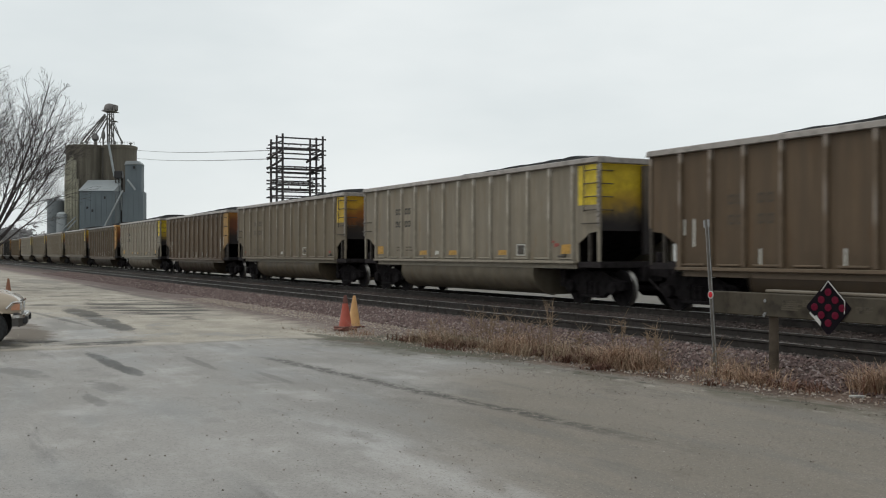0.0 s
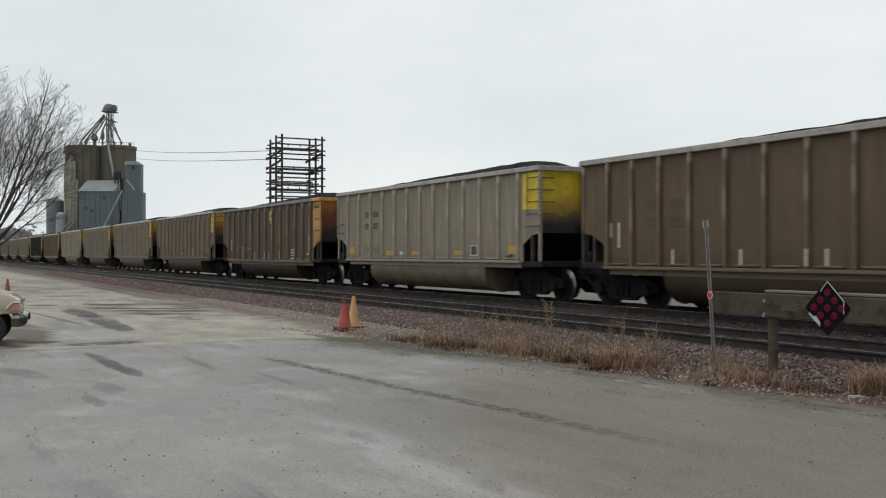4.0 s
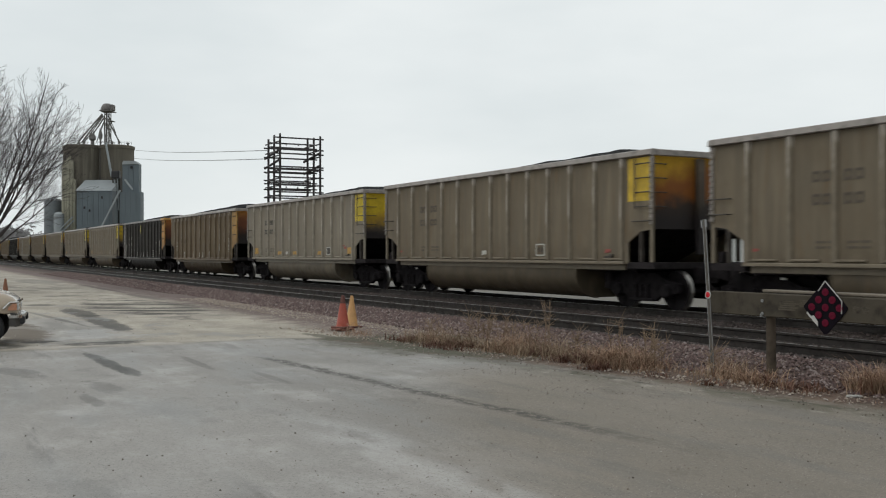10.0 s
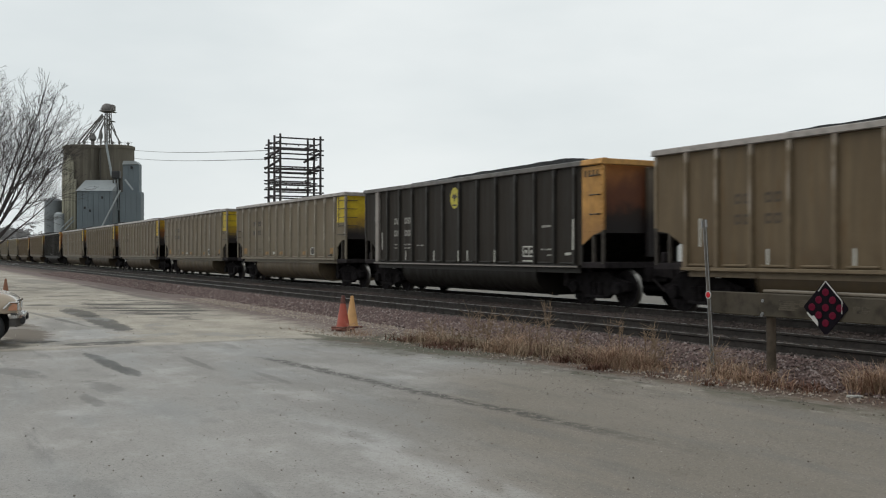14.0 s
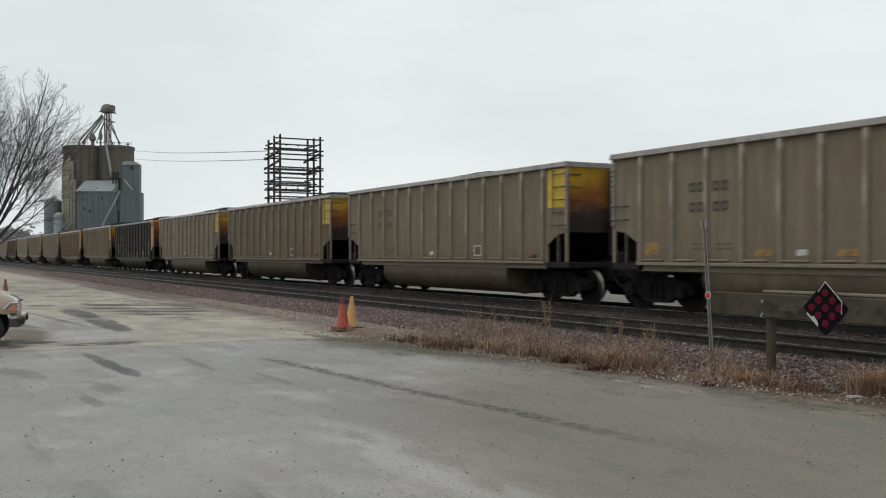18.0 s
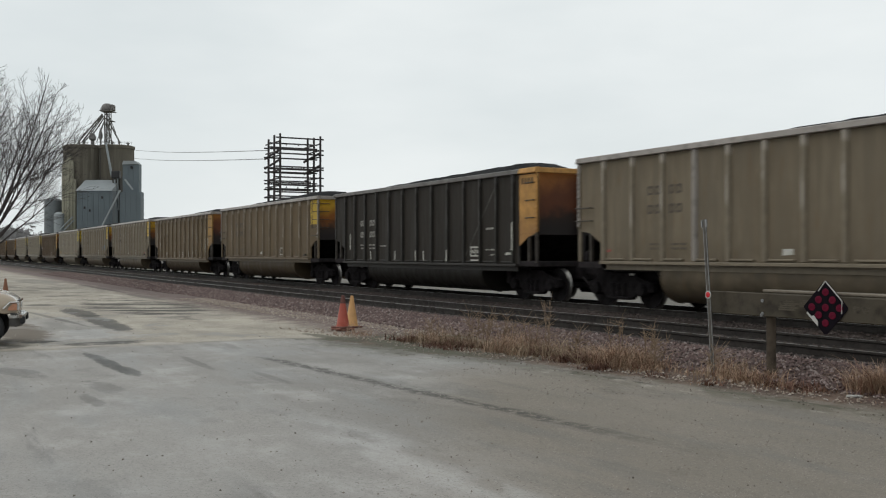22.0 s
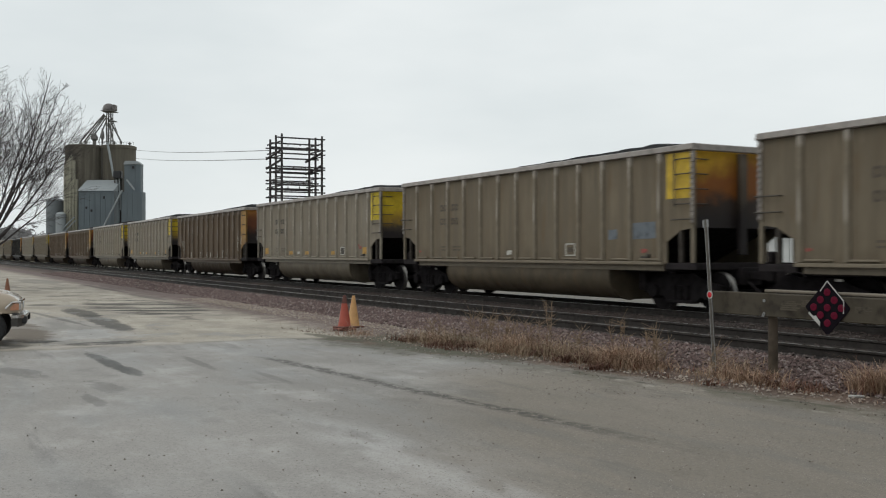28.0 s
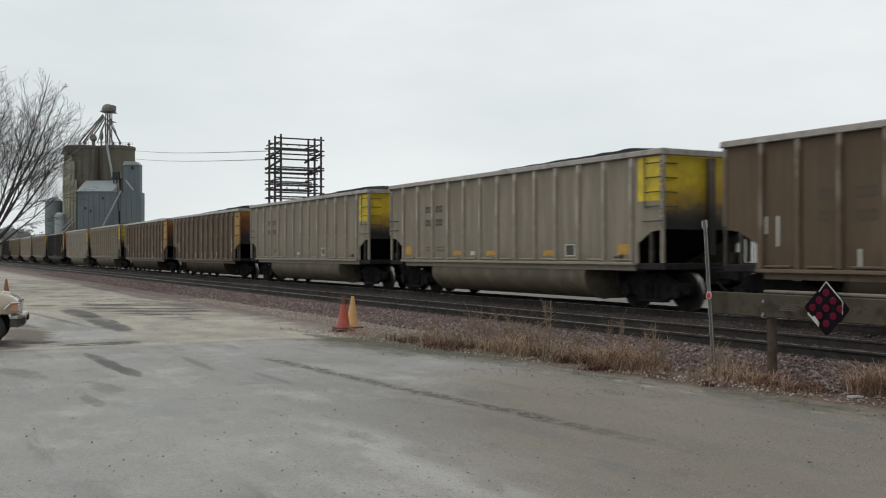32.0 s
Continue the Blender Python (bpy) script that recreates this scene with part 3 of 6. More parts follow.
def rod(bm, a, b, r, r2=None, seg=8, caps=True):
    a, b = Vector(a), Vector(b)
    r2 = r if r2 is None else r2
    q = (b - a).to_track_quat("Z", "Y")
    rings = []
    for p, rad in ((a, r), (b, r2)):
        rings.append([bm.verts.new(p + q @ Vector((math.cos(k * math.tau / seg) * rad, math.sin(k * math.tau / seg) * rad, 0))) for k in range(seg)])
    for k in range(seg):
        bm.faces.new((rings[0][k], rings[0][(k + 1) % seg], rings[1][(k + 1) % seg], rings[1][k]))
    if caps:
        bm.faces.new(rings[0][::-1]), bm.faces.new(rings[1])


def lathe(bm, profile, seg=20, axis="z", centre=(0, 0, 0)):
    """Turns (radius, height) pairs round an axis."""
    rings = []
    for r, h in profile:
        ring = []
        for k in range(seg):
            u, v = math.cos(k * math.tau / seg) * r, math.sin(k * math.tau / seg) * r
            p = (u, v, h) if axis == "z" else (u, h, v) if axis == "y" else (h, u, v)
            ring.append(bm.verts.new(Vector(p) + Vector(centre)))
        rings.append(ring)
    for a, b in zip(rings, rings[1:]):
        for k in range(seg):
            bm.faces.new((a[k], a[(k + 1) % seg], b[(k + 1) % seg], b[k]))
    bm.faces.new(rings[0][::-1]), bm.faces.new(rings[-1])


def finish(name, bm, material, smooth=False):
    bmesh.ops.recalc_face_normals(bm, faces=bm.faces)
    me = bpy.data.meshes.new(name)
    bm.to_mesh(me)
    bm.free()
    for mat in material if isinstance(material, (list, tuple)) else [material]:
        me.materials.append(mat)
    if smooth:
        me.polygons.foreach_set("use_smooth", [True] * len(me.polygons))
        me.set_sharp_from_angle(angle=radians(38))
    return me


def shared(key, build, material, smooth=False):
    """One mesh for all alike pieces: build fills a bmesh the first time."""
    k = (key, str(material))
    if k not in MESHES:
        bm = bmesh.new()
        build(bm)
        MESHES[k] = finish(key, bm, material, smooth)
    return MESHES[k]


def piece(name, mesh, parent, m=None, label=""):
    ob = new(name, mesh)
    ob.parent = parent
    if m is not None:
        ob.matrix_basis = m
    return tagged(ob, label)


def part(name, bm, material, parent, label="", smooth=False, m=None):
    return piece(name, finish(name, bm, material, smooth), parent, m, label)


def thing(name, m, label, category, group=""):
    ob = new(name)
    ob.matrix_basis = m
    return tagged(ob, label, category, group)


def boxes(*rows):
    def build(bm):
        for r in rows:
            box(bm, *r)
    return build


# ---- ground ----
def ground():
    xs = [-2400, -1200, -600, -300, -200, -150] + [-120 + 2 * i for i in range(45)] + [-30 + 0.6 * i for i in range(60)] + [8, 14, 24, 50, 120, 400, 1200, 2400]
    ys = [-2400, -800, -200, -60, -20, -8, -4] + [-2 + 0.5 * i for i in range(24)] + [10.2, 10.6, 11, 12, 14, 16, 18, 19, 20, 22, 26, 32, 40, 60, 90, 140, 250, 500, 1000, 2400]
    vs, fs = [], []
    for x in xs:
        for y in ys:
            z = 0.02 * noise.noise((x * 0.25, y * 0.35, 0)) if abs(x) < 60 and -2 < y < 10 else 0.0
            if y >= 11:
                z = -0.08
            vs.append((x, y, z))
    k = len(ys)
    for i in range(len(xs) - 1):
        for j in range(k - 1):
            a = i * k + j
            fs.append((a, a + k, a + k + 1, a + 1))
    me = bpy.data.meshes.new("ground")
    me.from_pydata(vs, [], fs)
    me.materials.append(GROUND)
    me.polygons.foreach_set("use_smooth", [True] * len(me.polygons))
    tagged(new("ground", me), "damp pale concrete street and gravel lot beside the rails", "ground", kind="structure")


ground()

NEAR_Y, FAR_Y = 12.24, 16.58     # centres of the two tracks
GAUGE = 1.435


def ballast():
    """The raised bed under both tracks."""
    prof = [(9.7, -0.03), (10.1, 0.03), (10.55, 0.10), (10.95, 0.13), (11.6, 0.12), (12.9, 0.12), (13.6, 0.14), (14.4, 0.08), (15.2, 0.14), (15.8, 0.12),
            (17.0, 0.12), (17.9, 0.13), (18.6, 0.05), (19.6, -0.10)]
    xs = [-420, -300, -220, -160] + [-120 + 3 * i for i in range(28)] + [-36 + 0.35 * i for i in range(110)] + [4, 10, 30, 80, 200]
    vs = [(x, y + 0.06 * noise.noise((x * 0.8, i, 0)), z + 0.03 * noise.noise((x * 1.3, y * 2, 3))) for x in xs for i, (y, z) in enumerate(prof)]
    k = len(prof)
    fs = [(i * k + j, (i + 1) * k + j, (i + 1) * k + j + 1, i * k + j + 1) for i in range(len(xs) - 1) for j in range(k - 1)]
    me = bpy.data.meshes.new("ballast_bed")
    me.from_pydata(vs, [], fs)
    me.materials.append(BALLAST)
    tagged(new("ballast_bed", me), "raised bed of pinkish crushed stone under the tracks", "ballast", kind="structure")


ballast()


def track(cy):
    t = thing("railway_track", pose(0, cy, 0), "steel rails on dark wooden ties in ballast", "railway track", "tracks")
    prof = [(-0.076, 0), (0.076, 0), (0.076, 0.012), (0.012, 0.03), (0.012, 0.125), (0.036, 0.14), (0.036, 0.165), (0.028, 0.172), (-0.028, 0.172),
            (-0.036, 0.165), (-0.036, 0.14), (-0.012, 0.125), (-0.012, 0.03), (-0.076, 0.012)]
    for s in (-1, 1):
        off = s * (GAUGE / 2 + 0.036)
        bm = bmesh.new()
        prism(bm, [(p[0] + off, p[1] + RAIL_Z - 0.172) for p in prof], "x", -420, 200)
        rail = part("rail", bm, RUSTRAIL, t, "rusty steel rail with a worn bright head")
        bm = bmesh.new()
        box(bm, -420, 200, off - 0.031, off + 0.031, RAIL_Z - 0.001, RAIL_Z + 0.003)
        part("rail_head", bm, RAILTOP, rail, "bright running surface")
    tie = shared("tie", boxes((-0.115, 0.115, -1.28, 1.28, -0.06, 0.135, 0.01)), TIE)
    for i in range(150):
        piece("tie", tie, t, pose(-78 + 0.52 * i + random.uniform(-0.02, 0.02), random.uniform(-0.04, 0.04), random.uniform(-0.012, 0.0), 0, 0, random.uniform(-0.6, 0.6)))


track(NEAR_Y)
track(FAR_Y)

# ---- the coal train ----
L = 16.18            # one car, coupler to coupler
HALF = 7.16          # half the length of a body
NOSE = 7.30          # from the middle of a car to its lead mark
W = 1.57             # half its width
SILL, TOP = 1.07, 3.73
BAY = 6.20           # where the end bays begin
SHIFT = 15.01 * 948.5 / 1755


def travel(t):
    """Car lengths covered since the start."""
    u = t / 32
    wander = 1.66265 * u ** 6 - 2.32078 * u ** 5 - 0.88865 * u ** 4 + 2.31743 * u ** 3 - 0.82468 * u ** 2 + 0.05387 * u ** 1 - 0.02234
    return 0.7090 * t + 0.00045 * t * t + wander


def car_x(j, t):
    return -(L * (j + 1.590 - travel(t)) - SHIFT) + NOSE


RIBS = {"A": (-6.10, -5.02, -3.96, -2.93, -1.93, -0.94, 0.04, 0.98, 1.98, 2.96, 3.96, 5.01, 6.06),
        "B": (-6.07, -5.15, -4.19, -3.20, -2.13, -1.05, 0.02, 1.09, 2.16, 3.20, 4.16, 5.09, 5.99)}
DROP = {"A": 0.0, "B": -0.055}      # the two kinds of body sit a little differently on their frames
SKIRT = {"A": 0.0, "B": -0.055}     # and the darker kind has a deeper side


def side_outline(kind):
    low = SILL + SKIRT[kind]
    return [(-HALF, TOP - 0.06), (HALF, TOP - 0.06), (HALF, 1.90), (HALF - 0.45, 1.84), (BAY + 0.12, 1.62), (BAY, 1.55), (BAY, low), (-BAY, low), (-BAY, 1.55),
            (-BAY - 0.12, 1.62), (-HALF + 0.45, 1.84), (-HALF, 1.90)]


def b_rib(bm):
    prism(bm, [(-0.075, 0), (0.075, 0), (0.045, -0.07), (-0.045, -0.07)], "z", SILL + 0.10, TOP - 0.14)


def b_rib_flat(bm):
    prism(bm, [(-0.045, 0), (0.045, 0), (0.035, -0.085), (-0.035, -0.085)], "z", SILL + 0.035, TOP - 0.14)


def b_chord(bm):
    prism(bm, [(-W + 0.06, TOP - 0.14), (-W - 0.085, TOP - 0.14), (-W - 0.10, TOP - 0.125), (-W - 0.075, TOP - 0.02), (-W - 0.05, TOP), (-W + 0.06, TOP)], "x", -HALF - 0.02, HALF + 0.02)


def b_end_chord(bm):
    box(bm, HALF - 0.10, HALF + 0.03, -W + 0.062, W - 0.062, TOP - 0.15, TOP - 0.004, 0.015)


def b_sill(bm):
    box(bm, -BAY, BAY, -W - 0.10, -W - 0.002, SILL, SILL + 0.075, 0.01)
    box(bm, -BAY + 0.1, BAY - 0.1, -W + 0.05, -W + 0.09, SILL - 0.13, SILL - 0.003)
    for i in range(12):
        x = -BAY + (i + 0.5) * 2 * BAY / 12
        box(bm, x - 0.33, x + 0.33, -W - 0.06, -W - 0.002, SILL + 0.105, SILL + 0.15, 0.01)


def b_tub(bm):
    """The hold between the trucks: a neck under the sill, then a belly that bulges out again."""
    pts = [(-1.36, SILL - 0.006), (-1.36, 0.985)]
    for k in range(13):
        a = math.radians(152 + k * 118 / 12)
        pts.append((-0.82 + 0.70 * math.cos(a), 0.80 + 0.60 * math.sin(a)))
    pts += [(-0.12, 0.20), (-0.12, SILL - 0.006)]
    prism(bm, pts, "x", -4.12, 4.12)


def b_tub_rim(bm):
    """The folded edge round one end of the belly."""
    last = None
    for k in range(13):
        a = math.radians(152 + k * 118 / 12)
        p = (0, -0.82 + 0.705 * math.cos(a), 0.80 + 0.605 * math.sin(a))
        if last:
            rod(bm, last, p, 0.02, seg=5)
        last = p


def b_under(bm):
    box(bm, -7.3, 7.3, -0.30, 0.30, 0.62, 1.02, 0.02)
    for s in (-1, 1):
        a, b = sorted((s * 4.3, s * BAY))
        box(bm, a, b, -W + 0.30, W - 0.30, 0.90, 1.05)
        box(bm, s * 4.6 - 0.12, s * 4.6 + 0.12, -0.9, 0.9, 0.45, 0.89, 0.02)
        box(bm, s * 6.17 - 0.3, s * 6.17 + 0.3, -0.9, 0.9, 0.66, 0.88, 0.02)


def b_slope(bm):
    """Sloping floor sheet over the truck, between the end wall and the hold."""
    prism(bm, [(HALF - 0.66, 1.95), (HALF - 0.74, 1.95), (4.2, 1.06), (4.38, 1.06)], "y", -W + 0.05, W - 0.05)


def b_end_panel(bm):
    box(bm, HALF - 0.30, HALF - 0.24, -W + 0.03, W - 0.03, 1.90, TOP - 0.10)


def b_end_post(bm):
    box(bm, HALF - 0.236, HALF - 0.10, -0.10, 0.10, 1.30, TOP - 0.16, 0.012)


def b_platform(bm):
    box(bm, BAY + 0.02, HALF + 0.02, -W, W, SILL - 0.10, SILL + 0.05, 0.01)


def b_corner(bm):
    box(bm, HALF - 0.10, HALF, -W - 0.03, -W + 0.05, 1.96, TOP - 0.16, 0.006)


def b_corner_leg(bm):
    box(bm, HALF - 0.10, HALF - 0.01, -W - 0.02, -W + 0.05, SILL + 0.055, 1.955, 0.006)


def b_chord_cap(bm):
    prism(bm, [(-W + 0.064, TOP - 0.146), (-W - 0.089, TOP - 0.146), (-W - 0.105, TOP - 0.128), (-W - 0.08, TOP - 0.018), (-W - 0.052, TOP + 0.005), (-W + 0.064, TOP + 0.005)], "x", BAY + 0.12, HALF + 0.025)


def b_midpost(bm):
    box(bm, BAY + 0.45, BAY + 0.53, -W + 0.01, -W + 0.09, SILL + 0.06, 1.90)


def b_bayframe(bm):
    box(bm, BAY - 0.02, BAY + 0.05, -W - 0.012, -W + 0.05, SILL + 0.02, 1.58)


def b_side(kind):
    def build(bm):
        prism(bm, side_outline(kind), "y", -W, -W + 0.04)
    return build


def b_stile(bm):
    rod(bm, (0, -0.075, -0.05), (0, -0.075, 1.12), 0.016, seg=6)


def b_rung(bm):
    rod(bm, (0, -0.07, 0), (0.47, -0.07, 0), 0.014, seg=6)
    for x in (0.0, 0.47):
        rod(bm, (x, -0.07, 0), (x, 0, 0), 0.016, seg=5)


def ladder(car, m, label):
    """One stile, five rungs to the corner, 10 cm off the sheet."""
    lad = piece("ladder", shared("stile", b_stile, IRON), car, m, label)
    for i in range(4):
        piece("rung", shared("rung", b_rung, IRON), lad, pose(0, 0, 0.0 + 0.33 * i))


def b_grab(bm):
    rod(bm, (-0.30, -0.10, 0), (0.30, -0.10, 0), 0.017, seg=6)
    for x in (-0.30, 0.30):
        rod(bm, (x, -0.10, 0), (x, 0, 0), 0.015, seg=5)


def b_short_grab(bm):
    rod(bm, (-0.16, -0.09, 0), (0.16, -0.09, 0), 0.016, seg=6)
    for x in (-0.16, 0.16):
        rod(bm, (x, -0.09, 0), (x, 0, 0), 0.022, seg=5)


def b_rivets(bm):
    out = [(-W - 0.03, 2.0)]
    for i in range(14):
        z = 2.0 + i * 0.12
        out += [(-W - 0.052, z + 0.01), (-W - 0.052, z + 0.055), (-W - 0.034, z + 0.065), (-W - 0.034, z + 0.115)]
    out.append((-W - 0.03, 2.0 + 14 * 0.12))
    prism(bm, out, "x", HALF - 0.085, HALF + 0.012)


def b_coupler(bm):
    box(bm, 7.25, 7.95, -0.11, 0.11, 0.74, 0.94, 0.02)
    box(bm, 7.85, 8.07, -0.18, 0.16, 0.70, 0.98, 0.04)
    rod(bm, (7.6, -0.4, 0.7), (7.95, -0.35, 0.42), 0.03, seg=6)


def b_reservoir(bm):
    rod(bm, (-6.86, -1.35, 1.76), (-6.86, -0.55, 1.76), 0.12, seg=12)


def b_valve(bm):
    box(bm, -7.05, -6.93, -1.50, -1.30, SILL + 0.06, SILL + 0.30, 0.03)


def b_frame(bm):
    """Cast side frame of a truck."""
    out = [(-1.25, 0.42), (-1.25, 0.62), (-0.95, 0.68), (-0.45, 0.86), (0.45, 0.86), (0.95, 0.68), (1.25, 0.62), (1.25, 0.42), (0.62, 0.34), (0.42, 0.20), (-0.42, 0.20), (-0.62, 0.34)]
    prism(bm, out, "y", -0.08, 0.06)
    for x in (-0.89, 0.89):
        lathe(bm, [(0.06, -0.20), (0.15, -0.18), (0.17, -0.06), (0.17, 0.05)], 12, "y", (x, 0, 0.457))
    for x in (-0.2, 0, 0.2):
        rod(bm, (x, -0.10, 0.28), (x, -0.10, 0.60), 0.075, seg=8)
    box(bm, -0.42, 0.42, -0.16, 0.05, 0.20, 0.27, 0.015)


def b_bolster(bm):
    box(bm, -0.22, 0.22, -1.0, 1.0, 0.48, 0.70, 0.03)


def b_wheelset(bm):
    rod(bm, (0, -1.08, 0), (0, 1.08, 0), 0.075, seg=10)
    for s in (-1, 1):
        y = s * 0.7175
        lathe(bm, [(0.10, y - s * 0.03), (0.14, y + s * 0.10), (0.34, y + s * 0.085), (0.395, y + s * 0.095), (0.4555, y + s * 0.097), (0.4575, y + s * 0.02), (0.485, y - s * 0.005),
                   (0.485, y - s * 0.03), (0.38, y - s * 0.03), (0.30, y + s * 0.01)], 24, "y")
    for f in bm.faces:
        if min(math.hypot(v.co.x, v.co.z) for v in f.verts) > 0.4553 and len(f.verts) == 4:
            f.material_index = 1


COALS = {"full": (-5.2, 6.1, 0.18, 4.5), "high": (-5.6, 5.3, 0.15, 3.9), "right": (-2.2, 6.2, 0.10, 4.4), "long": (-4.2, 6.2, 0.11, 4.2), "low": (-1.8, 3.0, 0.04, 1.5), "end": (-0.6, 6.2, 0.09, 4.4)}


def b_coal(kind):
    a, b, high, peak = COALS[kind]

    def build(bm):
        nx, ny = 60, 12
        rows = []
        for i in range(nx + 1):
            x = -HALF + 0.66 + (2 * HALF - 1.32) * i / nx
            rise = 0.0
            if a < x < b:
                lin = (x - a) / (peak - a) if x < peak else 1.0
                rise = (0.23 + high * lin ** 0.8) * min(1.0, (x - a) / 1.3) ** 0.6 * min(1.0, (b - x) / 1.1) ** 0.7
            row = []
            for k in range(ny + 1):
                v = -1 + 2 * k / ny
                z = TOP - 0.10 + (0.04 + rise) * (1 - abs(v) ** 2.6) + 0.035 * noise.noise((x * 2.2, v * 3, high * 40))
                row.append(bm.verts.new((x, v * (W - 0.05), z)))
            rows.append(row)
        for r0, r1 in zip(rows, rows[1:]):
            for k in range(ny):
                bm.faces.new((r0[k], r1[k], r1[k + 1], r0[k + 1]))
    return build


def b_letters(bm):
    """One worn character, as plain bars."""
    for x0, x1, z0, z1 in ((0, 0.05, 0, 0.21), (0.13, 0.18, 0.02, 0.22), (0.05, 0.13, 0.16, 0.215), (0.05, 0.13, 0.01, 0.06)):
        box(bm, x0, x1, -0.006, 0, z0, z1)


def b_tinyrow(bm):
    """A row of small unreadable stencilling, as plain bars."""
    for i, w in enumerate((0.10, 0.07, 0.12, 0.06)):
        box(bm, i * 0.14, i * 0.14 + w, -0.006, 0, 0, 0.045)


def b_scuff(bm):
    """A long rubbed line across the sheets."""
    prism(bm, [(0.0, 0.0), (1.95, 2.25), (1.98, 2.22), (0.05, 0.0)], "y", -0.004, 0)


def b_stencilbox(bm):
    for x0, x1, z0, z1 in ((0, 0.42, 0.29, 0.32), (0, 0.42, 0, 0.03), (0, 0.035, 0.03, 0.29), (0.385, 0.42, 0.03, 0.29)):
        box(bm, x0, x1, -0.006, 0, z0, z1)


def b_stencilpair(bm):
    for x0, x1, z0, z1 in ((0, 0.60, 0.40, 0.44), (0, 0.60, 0.14, 0.18), (0, 0.04, 0.18, 0.40), (0.28, 0.32, 0.18, 0.40), (0.56, 0.60, 0.18, 0.40), (0.0, 0.55, 0.0, 0.05), (0.1, 0.2, 0.24, 0.33), (0.38, 0.48, 0.24, 0.33)):
        box(bm, x0, x1, -0.006, 0, z0, z1)


def b_mark(w, h):
    def build(bm):
        prism(bm, [(0, 0), (w, 0.02), (w * 0.98, h), (w * 0.04, h * 0.96)], "y", -0.005, 0)
    return build


def b_emblem(bm):
    prism(bm, [(0.27 * math.cos(k * math.tau / 24), 0.33 * math.sin(k * math.tau / 24)) for k in range(24)], "y", -0.006, 0)


def b_emblem_mark(bm):
    prism(bm, [(-0.17, 0.03), (-0.05, 0.14), (0.0, 0.05), (0.06, 0.14), (0.17, 0.02), (0.04, -0.02), (0.0, -0.14), (-0.05, -0.02)], "y", -0.010, -0.006)
    box(bm, -0.13, 0.13, -0.010, -0.006, -0.25, -0.20)


ALONG = Matrix.Rotation(math.pi, 4, "Z")     # the same piece on the far side or at the other end
WHEELSETS, CARS = [], []

# car by car: type, colour, end, coal, extras
TRAIN = [
    ("B", "brown", "orange", "full", "bars"), ("A", "light", "yellow", "right", "patches red"), ("A", "mid", "amber", "long", "red"),
    ("B", "brown", "orange", "long", "bars"), ("A", "light", "yellow", "full", "patches"), ("B", "olive", "orange", "full", "bars emblem"),
    ("A", "dark", "amber", "long", ""), ("A", "mid", "amber", "long", "red"), ("A", "mid", "amber", "end", "red"), ("A", "light", "yellow", "right", "patches red"),
    ("B", "warm", "orange", "full", "bars tall"), ("B", "black", "orange", "high", "bars emblem post"), ("A", "dull", "yellow", "low", "patches"),
    ("A", "dull", "yellow", "low", "patches"), ("A", "mid", "amber", "low", "red"), ("A", "dark", "amber", "end", "red"), ("A", "mid", "amber", "right", "stripe red"),
    ("B", "black", "orange", "full", "bars scuff"), ("A", "warm", "amber", "full", ""), ("B", "warm", "orange", "end", "bars"), ("A", "mid", "amber", "end", "red"),
    ("A", "mid", "amber", "right", "red blue"), ("A", "light", "yellow", "end", "patches red"), ("B", "brown", "orange", "right", "bars"),
    ("A", "light", "yellow", "right", "patches"), ("A", "light", "yellow", "long", ""), ("B", "brown", "orange", "long", "bars"), ("B", "brown", "orange", "low", "bars"),
    ("A", "mid", "yellow", "low", ""), ("A", "light", "amber", "low", "patches"), ("B", "black", "orange", "low", "bars"), ("A", "mid", "amber", "low", ""),
    ("A", "light", "amber", "low", ""), ("A", "warm", "orange", "low", ""), ("B", "black", "orange", "low", ""), ("A", "mid", "amber", "low", ""), ("A", "mid", "amber", "low", "")]

WORDS = {"light": "pale grey-tan", "mid": "dusty tan", "dark": "dirty dark tan", "warm": "brownish tan", "dull": "dull grey-tan", "brown": "faded brown", "olive": "dark olive-brown", "black": "sooty black"}


